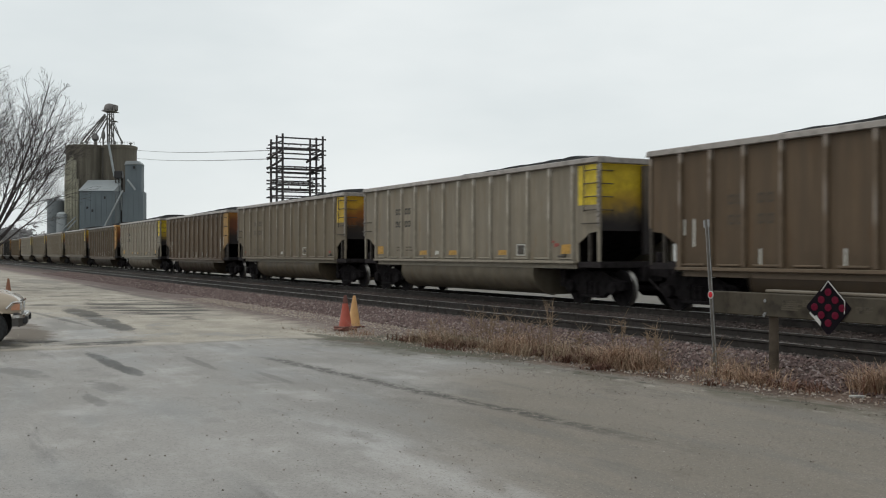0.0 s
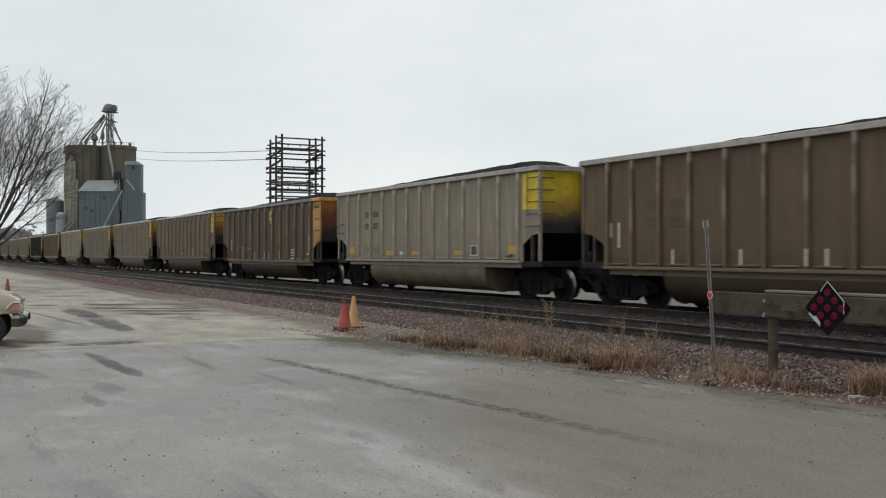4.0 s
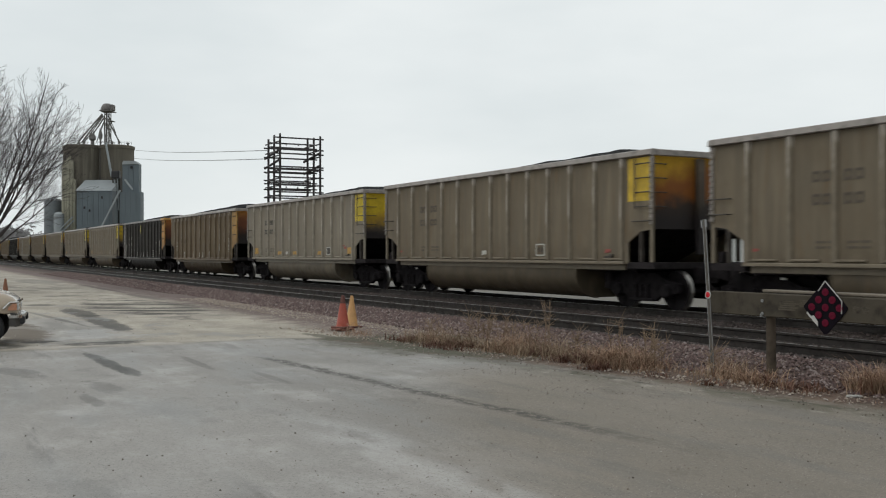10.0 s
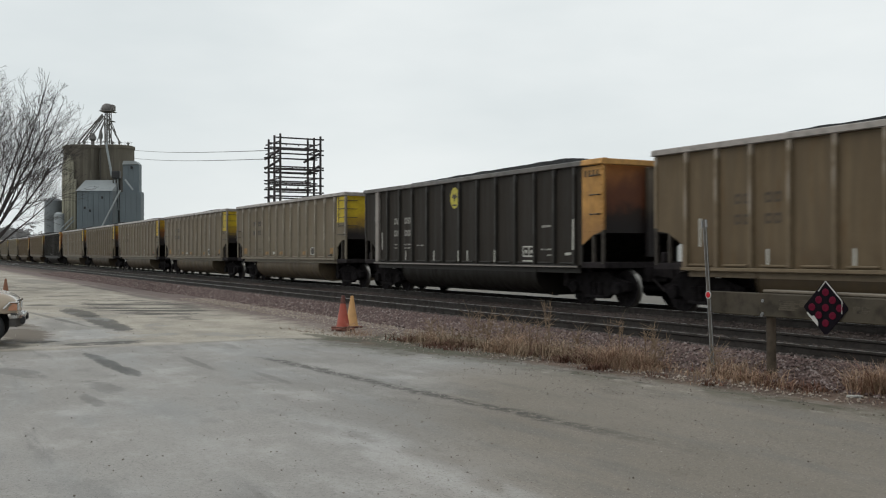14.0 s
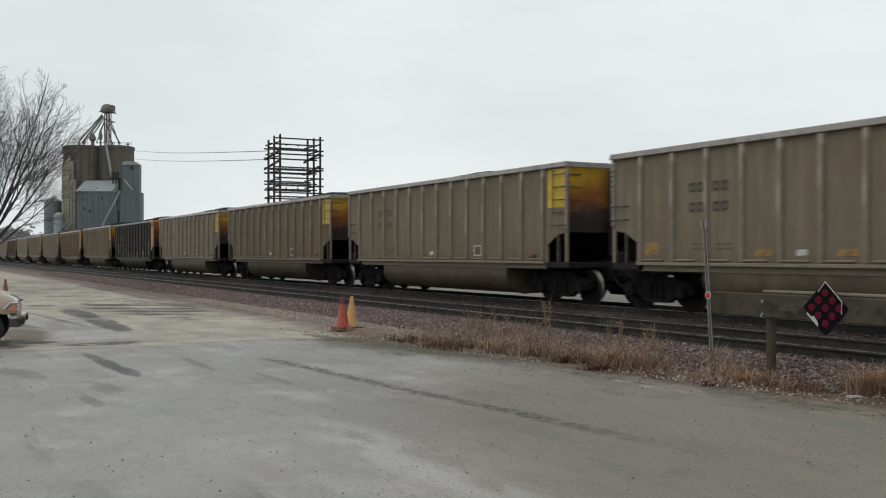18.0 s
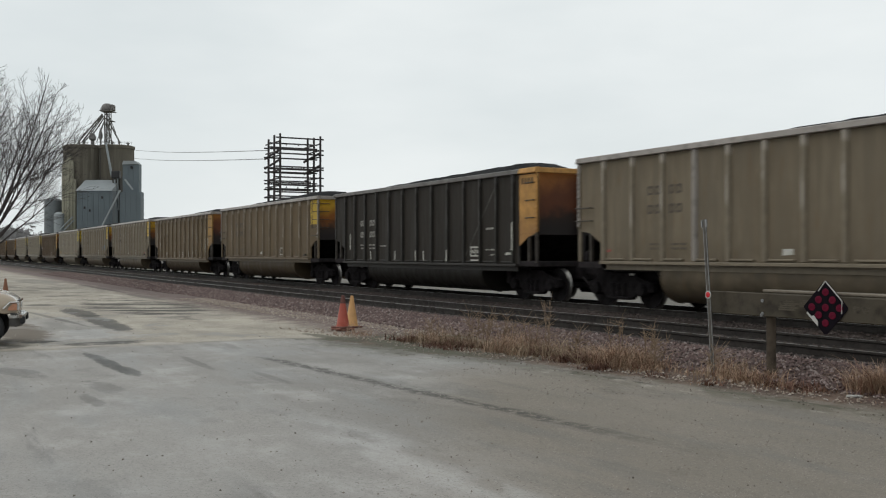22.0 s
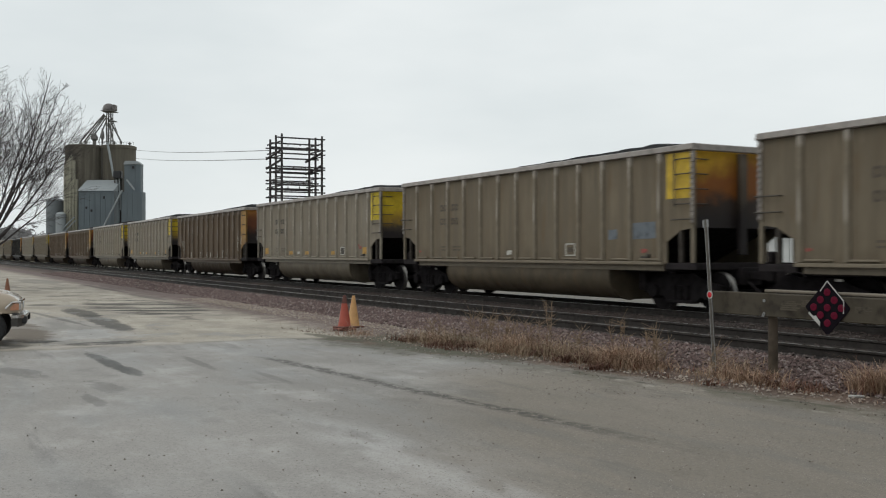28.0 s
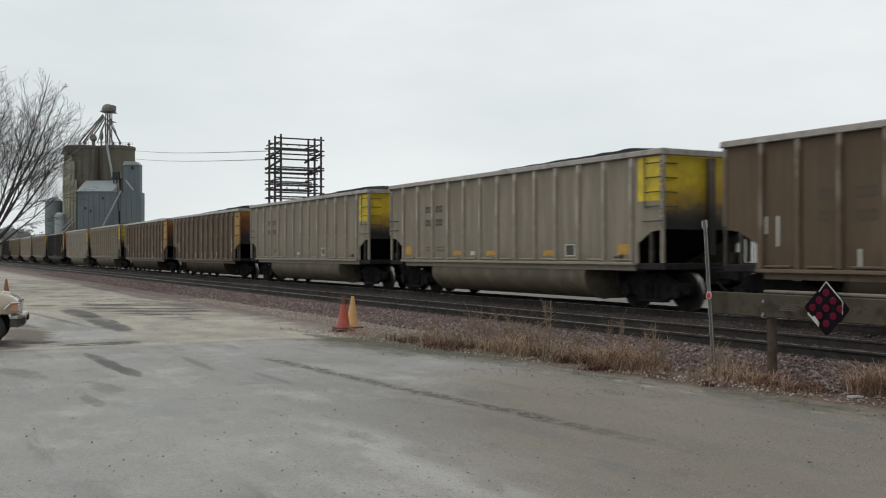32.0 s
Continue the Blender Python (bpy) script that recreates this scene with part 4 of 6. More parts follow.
def coal_car(j, kind, tone, end, coal, extras):
    flat = kind == "B"
    label = f"{WORDS[tone]} coal gondola with {'orange' if flat else 'yellow'} sooty end, loaded"
    car = thing("coal_car", pose(car_x(j, 0), FAR_Y, RAIL_Z), label, "railway car", "cars of the coal train")
    paint, rib, chord = PAINT[tone], (RIBB if flat else RIB)[tone], CHORD[tone]
    clean = flat and tone not in ("warm", "brown")
    panel = {"yellow": YELLOW, "amber": AMBER, "orange": ORANGE if clean else OCHRE}[end]
    end_mat = END["bright" if tone in ("olive", "black") else end] if flat else END[end]
    shell = pose(0, 0, DROP[kind])
    for turn in (Matrix.Identity(4), ALONG):
        m = turn @ shell
        piece("side_panel", shared("side_panel" + kind, b_side(kind), paint), car, m)
        piece("top_chord", shared("top_chord", b_chord, chord), car, m, "worn top chord, its wet sky sheen painted pale")
        piece("side_sill", shared("side_sill", b_sill, rib), car, m @ pose(0, 0, SKIRT[kind]))
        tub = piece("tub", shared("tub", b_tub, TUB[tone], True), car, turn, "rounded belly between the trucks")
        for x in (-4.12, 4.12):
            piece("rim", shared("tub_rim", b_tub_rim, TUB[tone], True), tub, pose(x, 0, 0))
        piece("end_wall", shared("end_wall", b_end_panel, end_mat), car, m, "end wall smeared with coal dust, shadow painted at its foot")
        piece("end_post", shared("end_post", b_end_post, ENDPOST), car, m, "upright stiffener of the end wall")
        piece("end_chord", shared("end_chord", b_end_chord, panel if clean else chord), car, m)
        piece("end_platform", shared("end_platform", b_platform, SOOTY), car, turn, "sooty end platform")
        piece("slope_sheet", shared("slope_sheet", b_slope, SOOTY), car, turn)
        piece("coupler", shared("coupler", b_coupler, SOOTY), car, turn)
        for mirror in (Matrix.Identity(4), Matrix.Diagonal((-1, 1, 1, 1))):
            mm = m @ mirror
            post = piece("corner_post", shared("corner_post", b_corner, panel if flat and mirror[0][0] > 0 else rib), car, mm)
            if not flat:
                piece("bolt_strip", shared("bolt_strip", b_rivets, CHORD["light"]), post)
            piece("corner_leg", shared("corner_leg", b_corner_leg, BAYPOST if flat else rib), car, mm)
            piece("bay_post", shared("bay_post", b_midpost, BAYPOST), car, mm)
            piece("bay_frame", shared("bay_frame", b_bayframe, rib), car, mm)
        for i, x in enumerate(RIBS[kind]):
            bright = ("post" in extras and i == 0) or ("stripe" in extras and i == 3)
            piece("rib", shared("rib" + kind, b_rib_flat if flat else b_rib, CHORD["light"] if bright else rib), car, m @ pose(x, -W, 0))
        # the leading bay of each side is painted
        z0 = 1.93 if flat else 2.55

        def b_bay(bm, z0=z0):
            box(bm, BAY + 0.06, HALF - 0.105, -W - 0.006, -W + 0.001, z0, TOP - 0.17)
            if flat:
                prism(bm, [(BAY + 0.06, z0 - 0.004), (HALF - 0.105, z0 - 0.004), (HALF - 0.45, 1.845), (BAY + 0.13, 1.63), (BAY + 0.06, 1.60)], "y", -W - 0.006, -W + 0.001)
        piece("bay_panel", shared("bay_panel" + kind, b_bay, panel), car, m, f"{'orange' if flat else 'yellow'} painted bay panel")
        if flat:
            piece("chord_cap", shared("chord_cap", b_chord_cap, panel if clean else chord), car, m, "end of the top chord")
            for k in range(3):
                piece("grab_iron", shared("short_grab_iron", b_short_grab, IRON), car, m @ pose(HALF - 0.32, -W, 2.36 + k * 0.48))
            if clean:
                piece("rivet_strip", shared("rivet_strip", b_rivets, panel), car, m)
                piece("end_number", shared("end_number", boxes(*((x, x + 0.11, -0.005, 0, 0, 0.17) for x in (0, 0.16, 0.32, 0.48))), NUMBER), car, m @ pose(BAY + 0.16, -W - 0.007, 3.30), "faded number as plain bars")
        else:
            ladder(car, m @ pose(6.59, -W, 2.42), "steel side ladder")
            ladder(car, m @ pose(HALF - 0.24, -1.50, 2.42, 0, 0, 90), "steel end ladder")
            for x, z in ((6.83, 2.08), (-6.88, 2.14), (-6.88, 2.46)):
                piece("grab_iron", shared("grab_iron", b_grab, IRON), car, m @ pose(x, -W, z))
    piece("underframe", shared("underframe", b_under, SOOTY), car)
    piece("brake_reservoir", shared("brake_reservoir", b_reservoir, SOOTY), car, None, "black brake reservoir under the end slope")
    piece("brake_valve", shared("brake_valve", b_valve, SOOTY), car)
    piece("coal_load", shared("coal_" + coal, b_coal(coal), COAL), car, shell, "heaped black coal")
    for s in (-1, 1):
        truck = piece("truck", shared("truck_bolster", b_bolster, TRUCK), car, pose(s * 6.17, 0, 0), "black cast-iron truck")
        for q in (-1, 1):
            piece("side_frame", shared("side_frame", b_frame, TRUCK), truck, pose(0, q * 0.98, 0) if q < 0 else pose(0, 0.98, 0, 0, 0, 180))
            w_set = piece("wheelset", shared("wheelset", b_wheelset, (TRUCK, TREAD), True), truck)
            w_set.matrix_parent_inverse = Matrix.Translation((q * 0.89, 0, 0.4575))
            WHEELSETS.append(w_set)
        # a white plate gives the trailing truck its bright highlight
        if s < 0:
            piece("tag", shared("truck_glint", boxes((-0.02, 0.12, -1.17, -1.15, 0.80, 0.85)), STENCIL), truck, pose(0.55, 0, 0), "small white plate painted as the truck's highlight")
    # markings on the near side
    def mark(name, mesh, x, z, label="", parent=car):
        return piece(name, mesh, parent, pose(x, -W - 0.002, z), label)
    if flat:
        dark = tone in ("black", "olive")
        letters = PALELETTER if tone == "black" else FAINTOLIVE if tone == "olive" else FAINTBROWN
        if tone == "olive":
            for x0 in (-4.76, -3.93):
                mark("painted_patch", shared("painted_patch", b_mark(0.56, 0.78), DARKPATCH), x0, 1.86, "darker patch under the lettering").location.y += 0.0015
        for z0 in (2.34, 1.92):
            for x0 in (-4.68, -4.44, -3.86, -3.62):
                mark("lettering", shared("lettering", b_letters, letters), x0, z0, "worn character as plain bars")
        if dark:
            for x0, z0 in ((-4.66, 1.62), (-4.66, 1.50), (-3.9, 1.62), (-3.9, 1.50), (-2.95, 1.58)):
                mark("small_print", shared("small_print", b_tinyrow, PALELETTER), x0, z0, "row of small worn stencilling")
        box_mat = STENCIL if dark else FAINTBOX
        mark("stencil", shared("stencil_pair", b_stencilpair, box_mat), 3.53, 1.10, "outlined stencil box")
        if tone == "black":
            for x0, z0, mesh in ((4.45, 2.02, b_mark(0.42, 0.07)), (4.42, 1.42, b_tinyrow), (4.70, 1.26, b_mark(0.22, 0.05))):
                mark("small_print", shared(f"print_{x0}", mesh, PALELETTER), x0, z0, "small worn stencilling")
        if dark:
            mark("placard", shared("small_placard", b_mark(0.27, 0.08), STENCIL), 5.52, 1.28, "small white placard")
        if "emblem" in extras:
            e = mark("emblem", shared("emblem", b_emblem, EMBLEM), 0.78 if tone == "olive" else -0.36, 3.06, "round yellow emblem")
            piece("emblem_shape", shared("emblem_shape", b_emblem_mark, DARKLETTER), e)
        if "post" in extras:
            mark("pale_post", shared("pale_post", boxes((0, 0.20, -0.10, -0.002, SILL + 0.03, TOP - 0.145, 0.01)), CHORD["light"]), -6.02, DROP[kind], "replaced bare-metal post")
            mark("pale_sill", shared("pale_sill", boxes((-BAY, BAY, -0.115, -0.103, SILL + 0.02, SILL + 0.05)), CHORD["light"]), 0, DROP[kind] + SKIRT[kind], "rubbed bright edge of the sill")
        if "scuff" in extras:
            mark("scuff", shared("scuff", b_scuff, PALESCUFF), 3.2, 1.25, "long pale rubbed line")
        if "bars" in extras:
            rows = [(-5.72, 1.47, 0.62), (-3.82, 1.09, 0.34), (-1.77, 1.09, 0.34), (-0.02, 1.09, 0.34), (0.40, 1.09, 0.34), (2.10, 1.09, 0.36), (5.86, 1.42, 0.80)]
            if not dark:
                rows += [(3.12, 1.09, 0.40)] if "tall" not in extras else [(4.11, 1.45, 0.42)]
                rows += [(6.22, 1.76, 0.46)] if "tall" not in extras else []
            if tone == "brown":
                rows.append((-6.02, 1.72, 0.36))
            for x, z, h in rows:
                on = [r for r in RIBS["B"] if -0.05 < r - x < 0.15]
                strip = mark("reflector", shared(f"reflector_{h}", b_mark(0.06, h), STENCIL), on[0] - 0.03 if on else x, z, "white reflective strip")
                strip.location.y -= 0.085 if on else 0.0
    else:
        light = "patches" in extras
        print_mat = DARKLETTER if light else FAINTLETTER
        for z0 in (2.66, 2.23):
            for x0 in (-4.50, -4.26, -3.78, -3.54):
                mark("lettering", shared("lettering", b_letters, print_mat), x0, z0, "worn character as plain bars")
        for x0, z0 in ((-4.42, 1.52), (-4.42, 1.42), (-3.70, 1.52), (-3.70, 1.42)):
            mark("small_print", shared("small_print", b_tinyrow, FAINTLETTER), x0, z0, "row of small worn stencilling")
        at = 3.36 if light else 2.37
        if not light:
            mark("glyphs", shared("stencil_glyphs", boxes((0.09, 0.14, -0.006, 0, 0.10, 0.22), (0.19, 0.23, -0.006, 0, 0.10, 0.22), (0.27, 0.33, -0.006, 0, 0.10, 0.22)), IRON), at, 1.27, "dark characters as plain bars")
        if light:
            mark("stencil_ground", shared("stencil_ground", b_mark(0.40, 0.32), IRON), at + 0.01, 1.29, "dark ground of the stencil")
        mark("stencil", shared("stencil_box", b_stencilbox, STENCIL), at, 1.27, "white outlined stencil").location.y -= 0.004
        mark("placard", shared("placard", b_mark(0.26, 0.13), STENCIL), -1.55 if light else -0.50, 1.29, "small white placard")
        mark("lift_lug", shared("lift_lug", boxes((0, 0.30, -0.05, 0.0, 0.0, 0.06, 0.012), (0.20, 0.32, -0.06, 0.0, 0.03, 0.10, 0.012)), IRON), 5.40, 1.22, "dark lug by the end bay")
        if light:
            worn = PATCH if tone == "light" else PATCHWORN
            for x, z, w, h in ((-6.00, 1.30, 0.48, 0.30), (-2.64, 1.28, 0.5, 0.15), (-0.62, 1.28, 0.5, 0.15), (2.36, 1.28, 0.5, 0.15), (5.50, 1.31, 0.44, 0.26)):
                mark("patch", shared(f"patch_{w}_{h}", b_mark(w, h), worn), x, z, "orange paint patch")
        if "red" in extras:
            mark("chalk_mark", shared("chalk_red", b_mark(0.22, 0.10), REDMARK), 5.18 if light else 5.38, 1.50 if light else 1.34, "red chalk mark")
            mark("chalk_mark", shared("chalk_red_small", b_mark(0.16, 0.07), REDMARK), -6.0 if not light else 5.05, 1.36 if not light else 1.60, "red chalk mark")
        if "blue" in extras:
            mark("chalk_mark", shared("chalk_blue", b_mark(0.95, 0.40), BLUEMARK), 4.95, 1.66, "faded blue chalk scrawl")
            mark("chalk_mark", shared("chalk_blue_small", b_mark(0.35, 0.25), BLUEMARK), 4.15, 1.66, "faded blue chalk scrawl")
    CARS.append((j, car))


for j, spec in enumerate(TRAIN):
    coal_car(j, *spec)


# ---- places by sight line: d metres ahead of the camera, r metres to its right ----
FWD = Vector((-math.sin(radians(HEADING)), math.cos(radians(HEADING)), 0))
RGT = Vector((math.cos(radians(HEADING)), math.sin(radians(HEADING)), 0))


def spot(d, r, z=0.0):
    p = FWD * d + RGT * r
    return Vector((p.x, p.y, z))


# ---- grain elevator ----
def elevator():
    """d 170 m ahead; u is metres to the right of the sight line, v metres further away."""
    base = spot(170, 0)
    e = thing("grain_elevator", Matrix.Translation(base) @ pose(0, 0, 0, 0, 0, HEADING), "old concrete grain elevator with blue-grey metal sheds", "grain elevator")
    k = 170 / 1755

    def u(x, v=0.0):
        return (x - 784) * (170 + v) / 1755

    def h(y, v=0.0):
        return (449 - y) * (170 + v) / 1755 + EYE_Z
    # concrete tanks
    for x, v, r in ((150, 3.5, 3.45), (207, 3.5, 3.0), (150, 10.2, 3.3), (205, 10.2, 2.9)):
        bm = bmesh.new()
        top = h(256)
        lathe(bm, [(r, 0), (r, top - 0.5), (r + 0.12, top - 0.5), (r + 0.12, top), (r - 0.2, top + 0.12)], 32, "z", (u(x, v), v, 0))
        part("tank", bm, CONCRETE, e, "stained concrete tank", True)
    bm = bmesh.new()
    box(bm, u(177, 1.2), u(187, 1.2), 1.2, 3.4, 0, h(258, 1.2), 0.05)
    part("stair_shaft", bm, DARKCONCRETE, e, "concrete shaft between the tanks, darkened as a shaded recess")
    # cream downpipes
    for x, r, y in ((116.5, 0.34, 292), (121, 0.30, 285), (125.5, 0.36, 275), (131, 0.30, 285), (136, 0.26, 318)):
        bm = bmesh.new()
        rod(bm, (u(x), -0.6, 0), (u(x), -0.6, h(y)), r, seg=14)
        part("downpipe", bm, CREAM, e, "cream vertical pipe", True)

    def shed(x0, x1, y0, v0, v1, mat, label, peak=0.0, rib_w=0.9):
        bm = bmesh.new()
        a, b, t = u(x0, v0), u(x1, v0), h(y0, v0)
        if peak:
            prism(bm, [(a, 0), (b, 0), (b, t), ((a + b) / 2, t + peak), (a, t)], "y", v0, v1)
        else:
            box(bm, a, b, v0, v1, 0, t)
        s = part("shed_wall", bm, mat, e, label)
        seam = bmesh.new()
        i = a + rib_w
        while i < b - 0.2:
            box(seam, i - 0.05, i + 0.05, v0 - 0.06, v0 - 0.003, 0, t - 0.05)
            i += rib_w
        piece("wall_seams", finish("wall_seams", seam, mat), s)
        return s
    s = shed(137, 200, 338, -4.5, 0, BLUESHED, "blue-grey metal shed")
    bm = bmesh.new()
    prism(bm, [(-4.7, h(338, -4.5)), (-0.2, h(319)), (0, h(319)), (0, h(338.5))], "x", u(135.5, -4.5), u(199, -4.5))
    part("shed_roof", bm, GREYSHED, s, "pale sloping metal roof")
    for x, y in ((151, 368), (160, 373), (182, 350)):
        bm = bmesh.new()
        box(bm, u(x - 1.5, -4.5), u(x + 1.5, -4.5), -4.62, -4.52, h(y + 2.2, -4.5), h(y - 2.2, -4.5), 0.02)
        part("vent", bm, TRIMBLACK, s, "dark wall vent")
    shed(213, 250, 340, -5.2, -3.4, BLUESHED, "tall blue-grey shed")
    s = shed(218, 247, 291, -4.0, -2.6, BLUESHED, "upper blue-grey shed tower")
    bm = bmesh.new()
    prism(bm, [(u(218, -4) - 0.1, h(291.3, -4)), (u(247, -4) + 0.1, h(291.3, -4)), (u(240, -4), h(285, -4)), (u(220, -4), h(285, -4))], "y", -4.2, -2.5)
    part("shed_roof", bm, GREYSHED, s, "pale metal roof")
    bm = bmesh.new()
    box(bm, u(232, -4), u(236, -4), -4.2, -4.05, h(299, -4), h(294, -4), 0.02)
    part("vent", bm, TRIMBLACK, s, "dark wall vent")
    # a dark sheet stands in for the shade between the sheds
    shed(200, 214, 312, -1.5, 0.8, DARKCONCRETE, "dark sheet for the shaded gap between the sheds")
    # low bins
    for x0, x1, y in ((80, 113, 356), (97, 114, 379)):
        bm = bmesh.new()
        r = (u(x1) - u(x0)) / 2
        v = -2 if x0 > 90 else 4
        lathe(bm, [(r, 0), (r, h(y, v)), (0.3, h(y, v) + r * 0.4)], 24, "z", (u((x0 + x1) / 2, v), v, 0))
        part("bin", bm, BINGREY if x0 < 90 else GREYSHED, e, "corrugated metal bin", True)
    # leg tower, head and spouts on the roof
    def at(x, y, v):
        return (u(x, v), v, h(y, v))

    def bar(name, a, b, v, r, mat, label="", v2=None, seg=7, parent=e):
        bm = bmesh.new()
        rod(bm, at(*a, v), at(*b, v if v2 is None else v2), r, seg=seg)
        return part(name, bm, mat, parent, label, True)
    for x, v in ((186.5, 2.4), (197.5, 2.4), (186.5, 3.9), (197.5, 3.9)):
        bar("tower_leg", (x, 257), (x, 197), v, 0.085, DULLGALV)
    for i, y in enumerate((250, 240, 230, 220, 211, 203)):
        bm = bmesh.new()
        for a, b in (((186.5, 2.4), (197.5, 2.4)), ((186.5, 3.9), (197.5, 3.9)), ((186.5, 2.4), (186.5, 3.9)), ((197.5, 2.4), (197.5, 3.9))):
            rod(bm, at(a[0], y, a[1]), at(b[0], y, b[1]), 0.055, seg=5)
        flip = i % 2
        rod(bm, at(186.5 if flip else 197.5, y, 2.4), at(197.5 if flip else 186.5, y - 9.5, 2.4), 0.05, seg=5)
        part("tower_brace", bm, DULLGALV, e)
    bar("elevator_leg", (190.0, 256), (190.0, 199), 3.1, 0.14, DULLGALV, "upright elevator leg casing")
    bar("elevator_leg", (194.0, 256), (194.0, 199), 3.1, 0.12, DULLGALV, "upright elevator leg casing")
    bm = bmesh.new()
    lathe(bm, [(0.98, 0), (1.04, 0.12), (0.98, 0.62), (0.80, 1.05), (0.48, 1.28), (0.2, 1.34)], 20, "z", at(190.5, 197, 3.1))
    head = part("leg_head", bm, LEGHEAD, e, "rusty grey rounded head of the elevator leg", True)
    bm = bmesh.new()
    box(bm, u(198.5, 3), u(203.5, 3), 2.2, 3.6, h(196, 3), h(186, 3), 0.08)
    part("motor_box", bm, LEGHEAD, head, "small motor housing")
    bm = bmesh.new()
    box(bm, u(180.5, 3), u(203, 3), 1.6, 4.4, h(198.2, 3), h(197.2, 3), 0.02)
    deck = part("head_platform", bm, DULLGALV, e)
    for x in (178.5, 184, 197, 203.5):
        bar("rail_post", (x, 197.4), (x, 191), 1.65, 0.03, DULLGALV, parent=deck)
    bar("handrail", (178.5, 191.2), (203.5, 191.2), 1.65, 0.03, DULLGALV, parent=deck)
    bm = bmesh.new()
    box(bm, u(194, 2.8), u(203, 2.8), 2.0, 3.6, h(215.5, 2.8), h(214.5, 2.8), 0.02)
    part("landing", bm, DULLGALV, e, "small landing on the tower")
    for a, b, r in (((182, 202), (139, 252), 0.15), ((183, 204), (146, 252), 0.15), ((184, 206), (152, 250), 0.10), ((185, 209), (167, 236), 0.13), ((187, 212), (178, 232), 0.12), ((186, 205), (187, 256), 0.17),
                    ((192, 212), (212, 251), 0.16), ((190, 216), (200, 256), 0.14), ((194, 206), (206, 236), 0.08), ((188, 209), (172, 252), 0.10)):
        bar("spout", a, b, 2.0, r * 0.85, DULLGALV, "slanting grain spout", 2.6)
    for x, y, w in ((165, 236, 6.2), (179, 230, 3.6), (150, 249, 3.2), (141, 250, 2.6), (227.5, 252.5, 3.4), (212, 249, 2.4), (200, 250, 2.6)):
        bm = bmesh.new()
        c = at(x, 257.5, 2.4)
        ht = h(y, 2.4) - c[2]
        lathe(bm, [(w * k * 0.45, -0.1), (w * k * 0.45, ht * 0.35), (w * k, ht * 0.5), (w * k, ht * 0.7), (w * k * 0.4, ht)], 12, "z", c)
        part("roof_vent", bm, DULLGALV, e, "roof distributor", True)
    bm = bmesh.new()
    for x in range(126, 236, 6):
        rod(bm, at(x, 256.5, 1.4), at(x, 251.5, 1.4), 0.025, seg=4)
    rod(bm, at(126, 251.7, 1.4), at(234, 251.7, 1.4), 0.025, seg=4)
    part("roof_rail", bm, DULLGALV, e, "thin handrail along the roof")
    for a, b, v, r in (((188, 252), (199, 312), -0.3, 0.20), ((214, 337), (181, 402), -5.6, 0.15), ((130, 384), (100, 414), -2.6, 0.12), ((132, 390), (103, 420), -2.6, 0.12),
                       ((222, 318), (236, 336), -5.4, 0.16), ((204, 318), (208, 372), -1.9, 0.16), ((209, 316), (211, 372), -1.9, 0.12)):
        bar("pipe", a, b, v, r, GREYSHED, "pale slanting pipe")
    bm = bmesh.new()
    box(bm, u(200, -2), u(214, -2), -2.6, -1.6, h(316, -2), h(303, -2), 0.1)
    part("hopper", bm, TRIMBLACK, e, "dark hopper under the spout")


elevator()


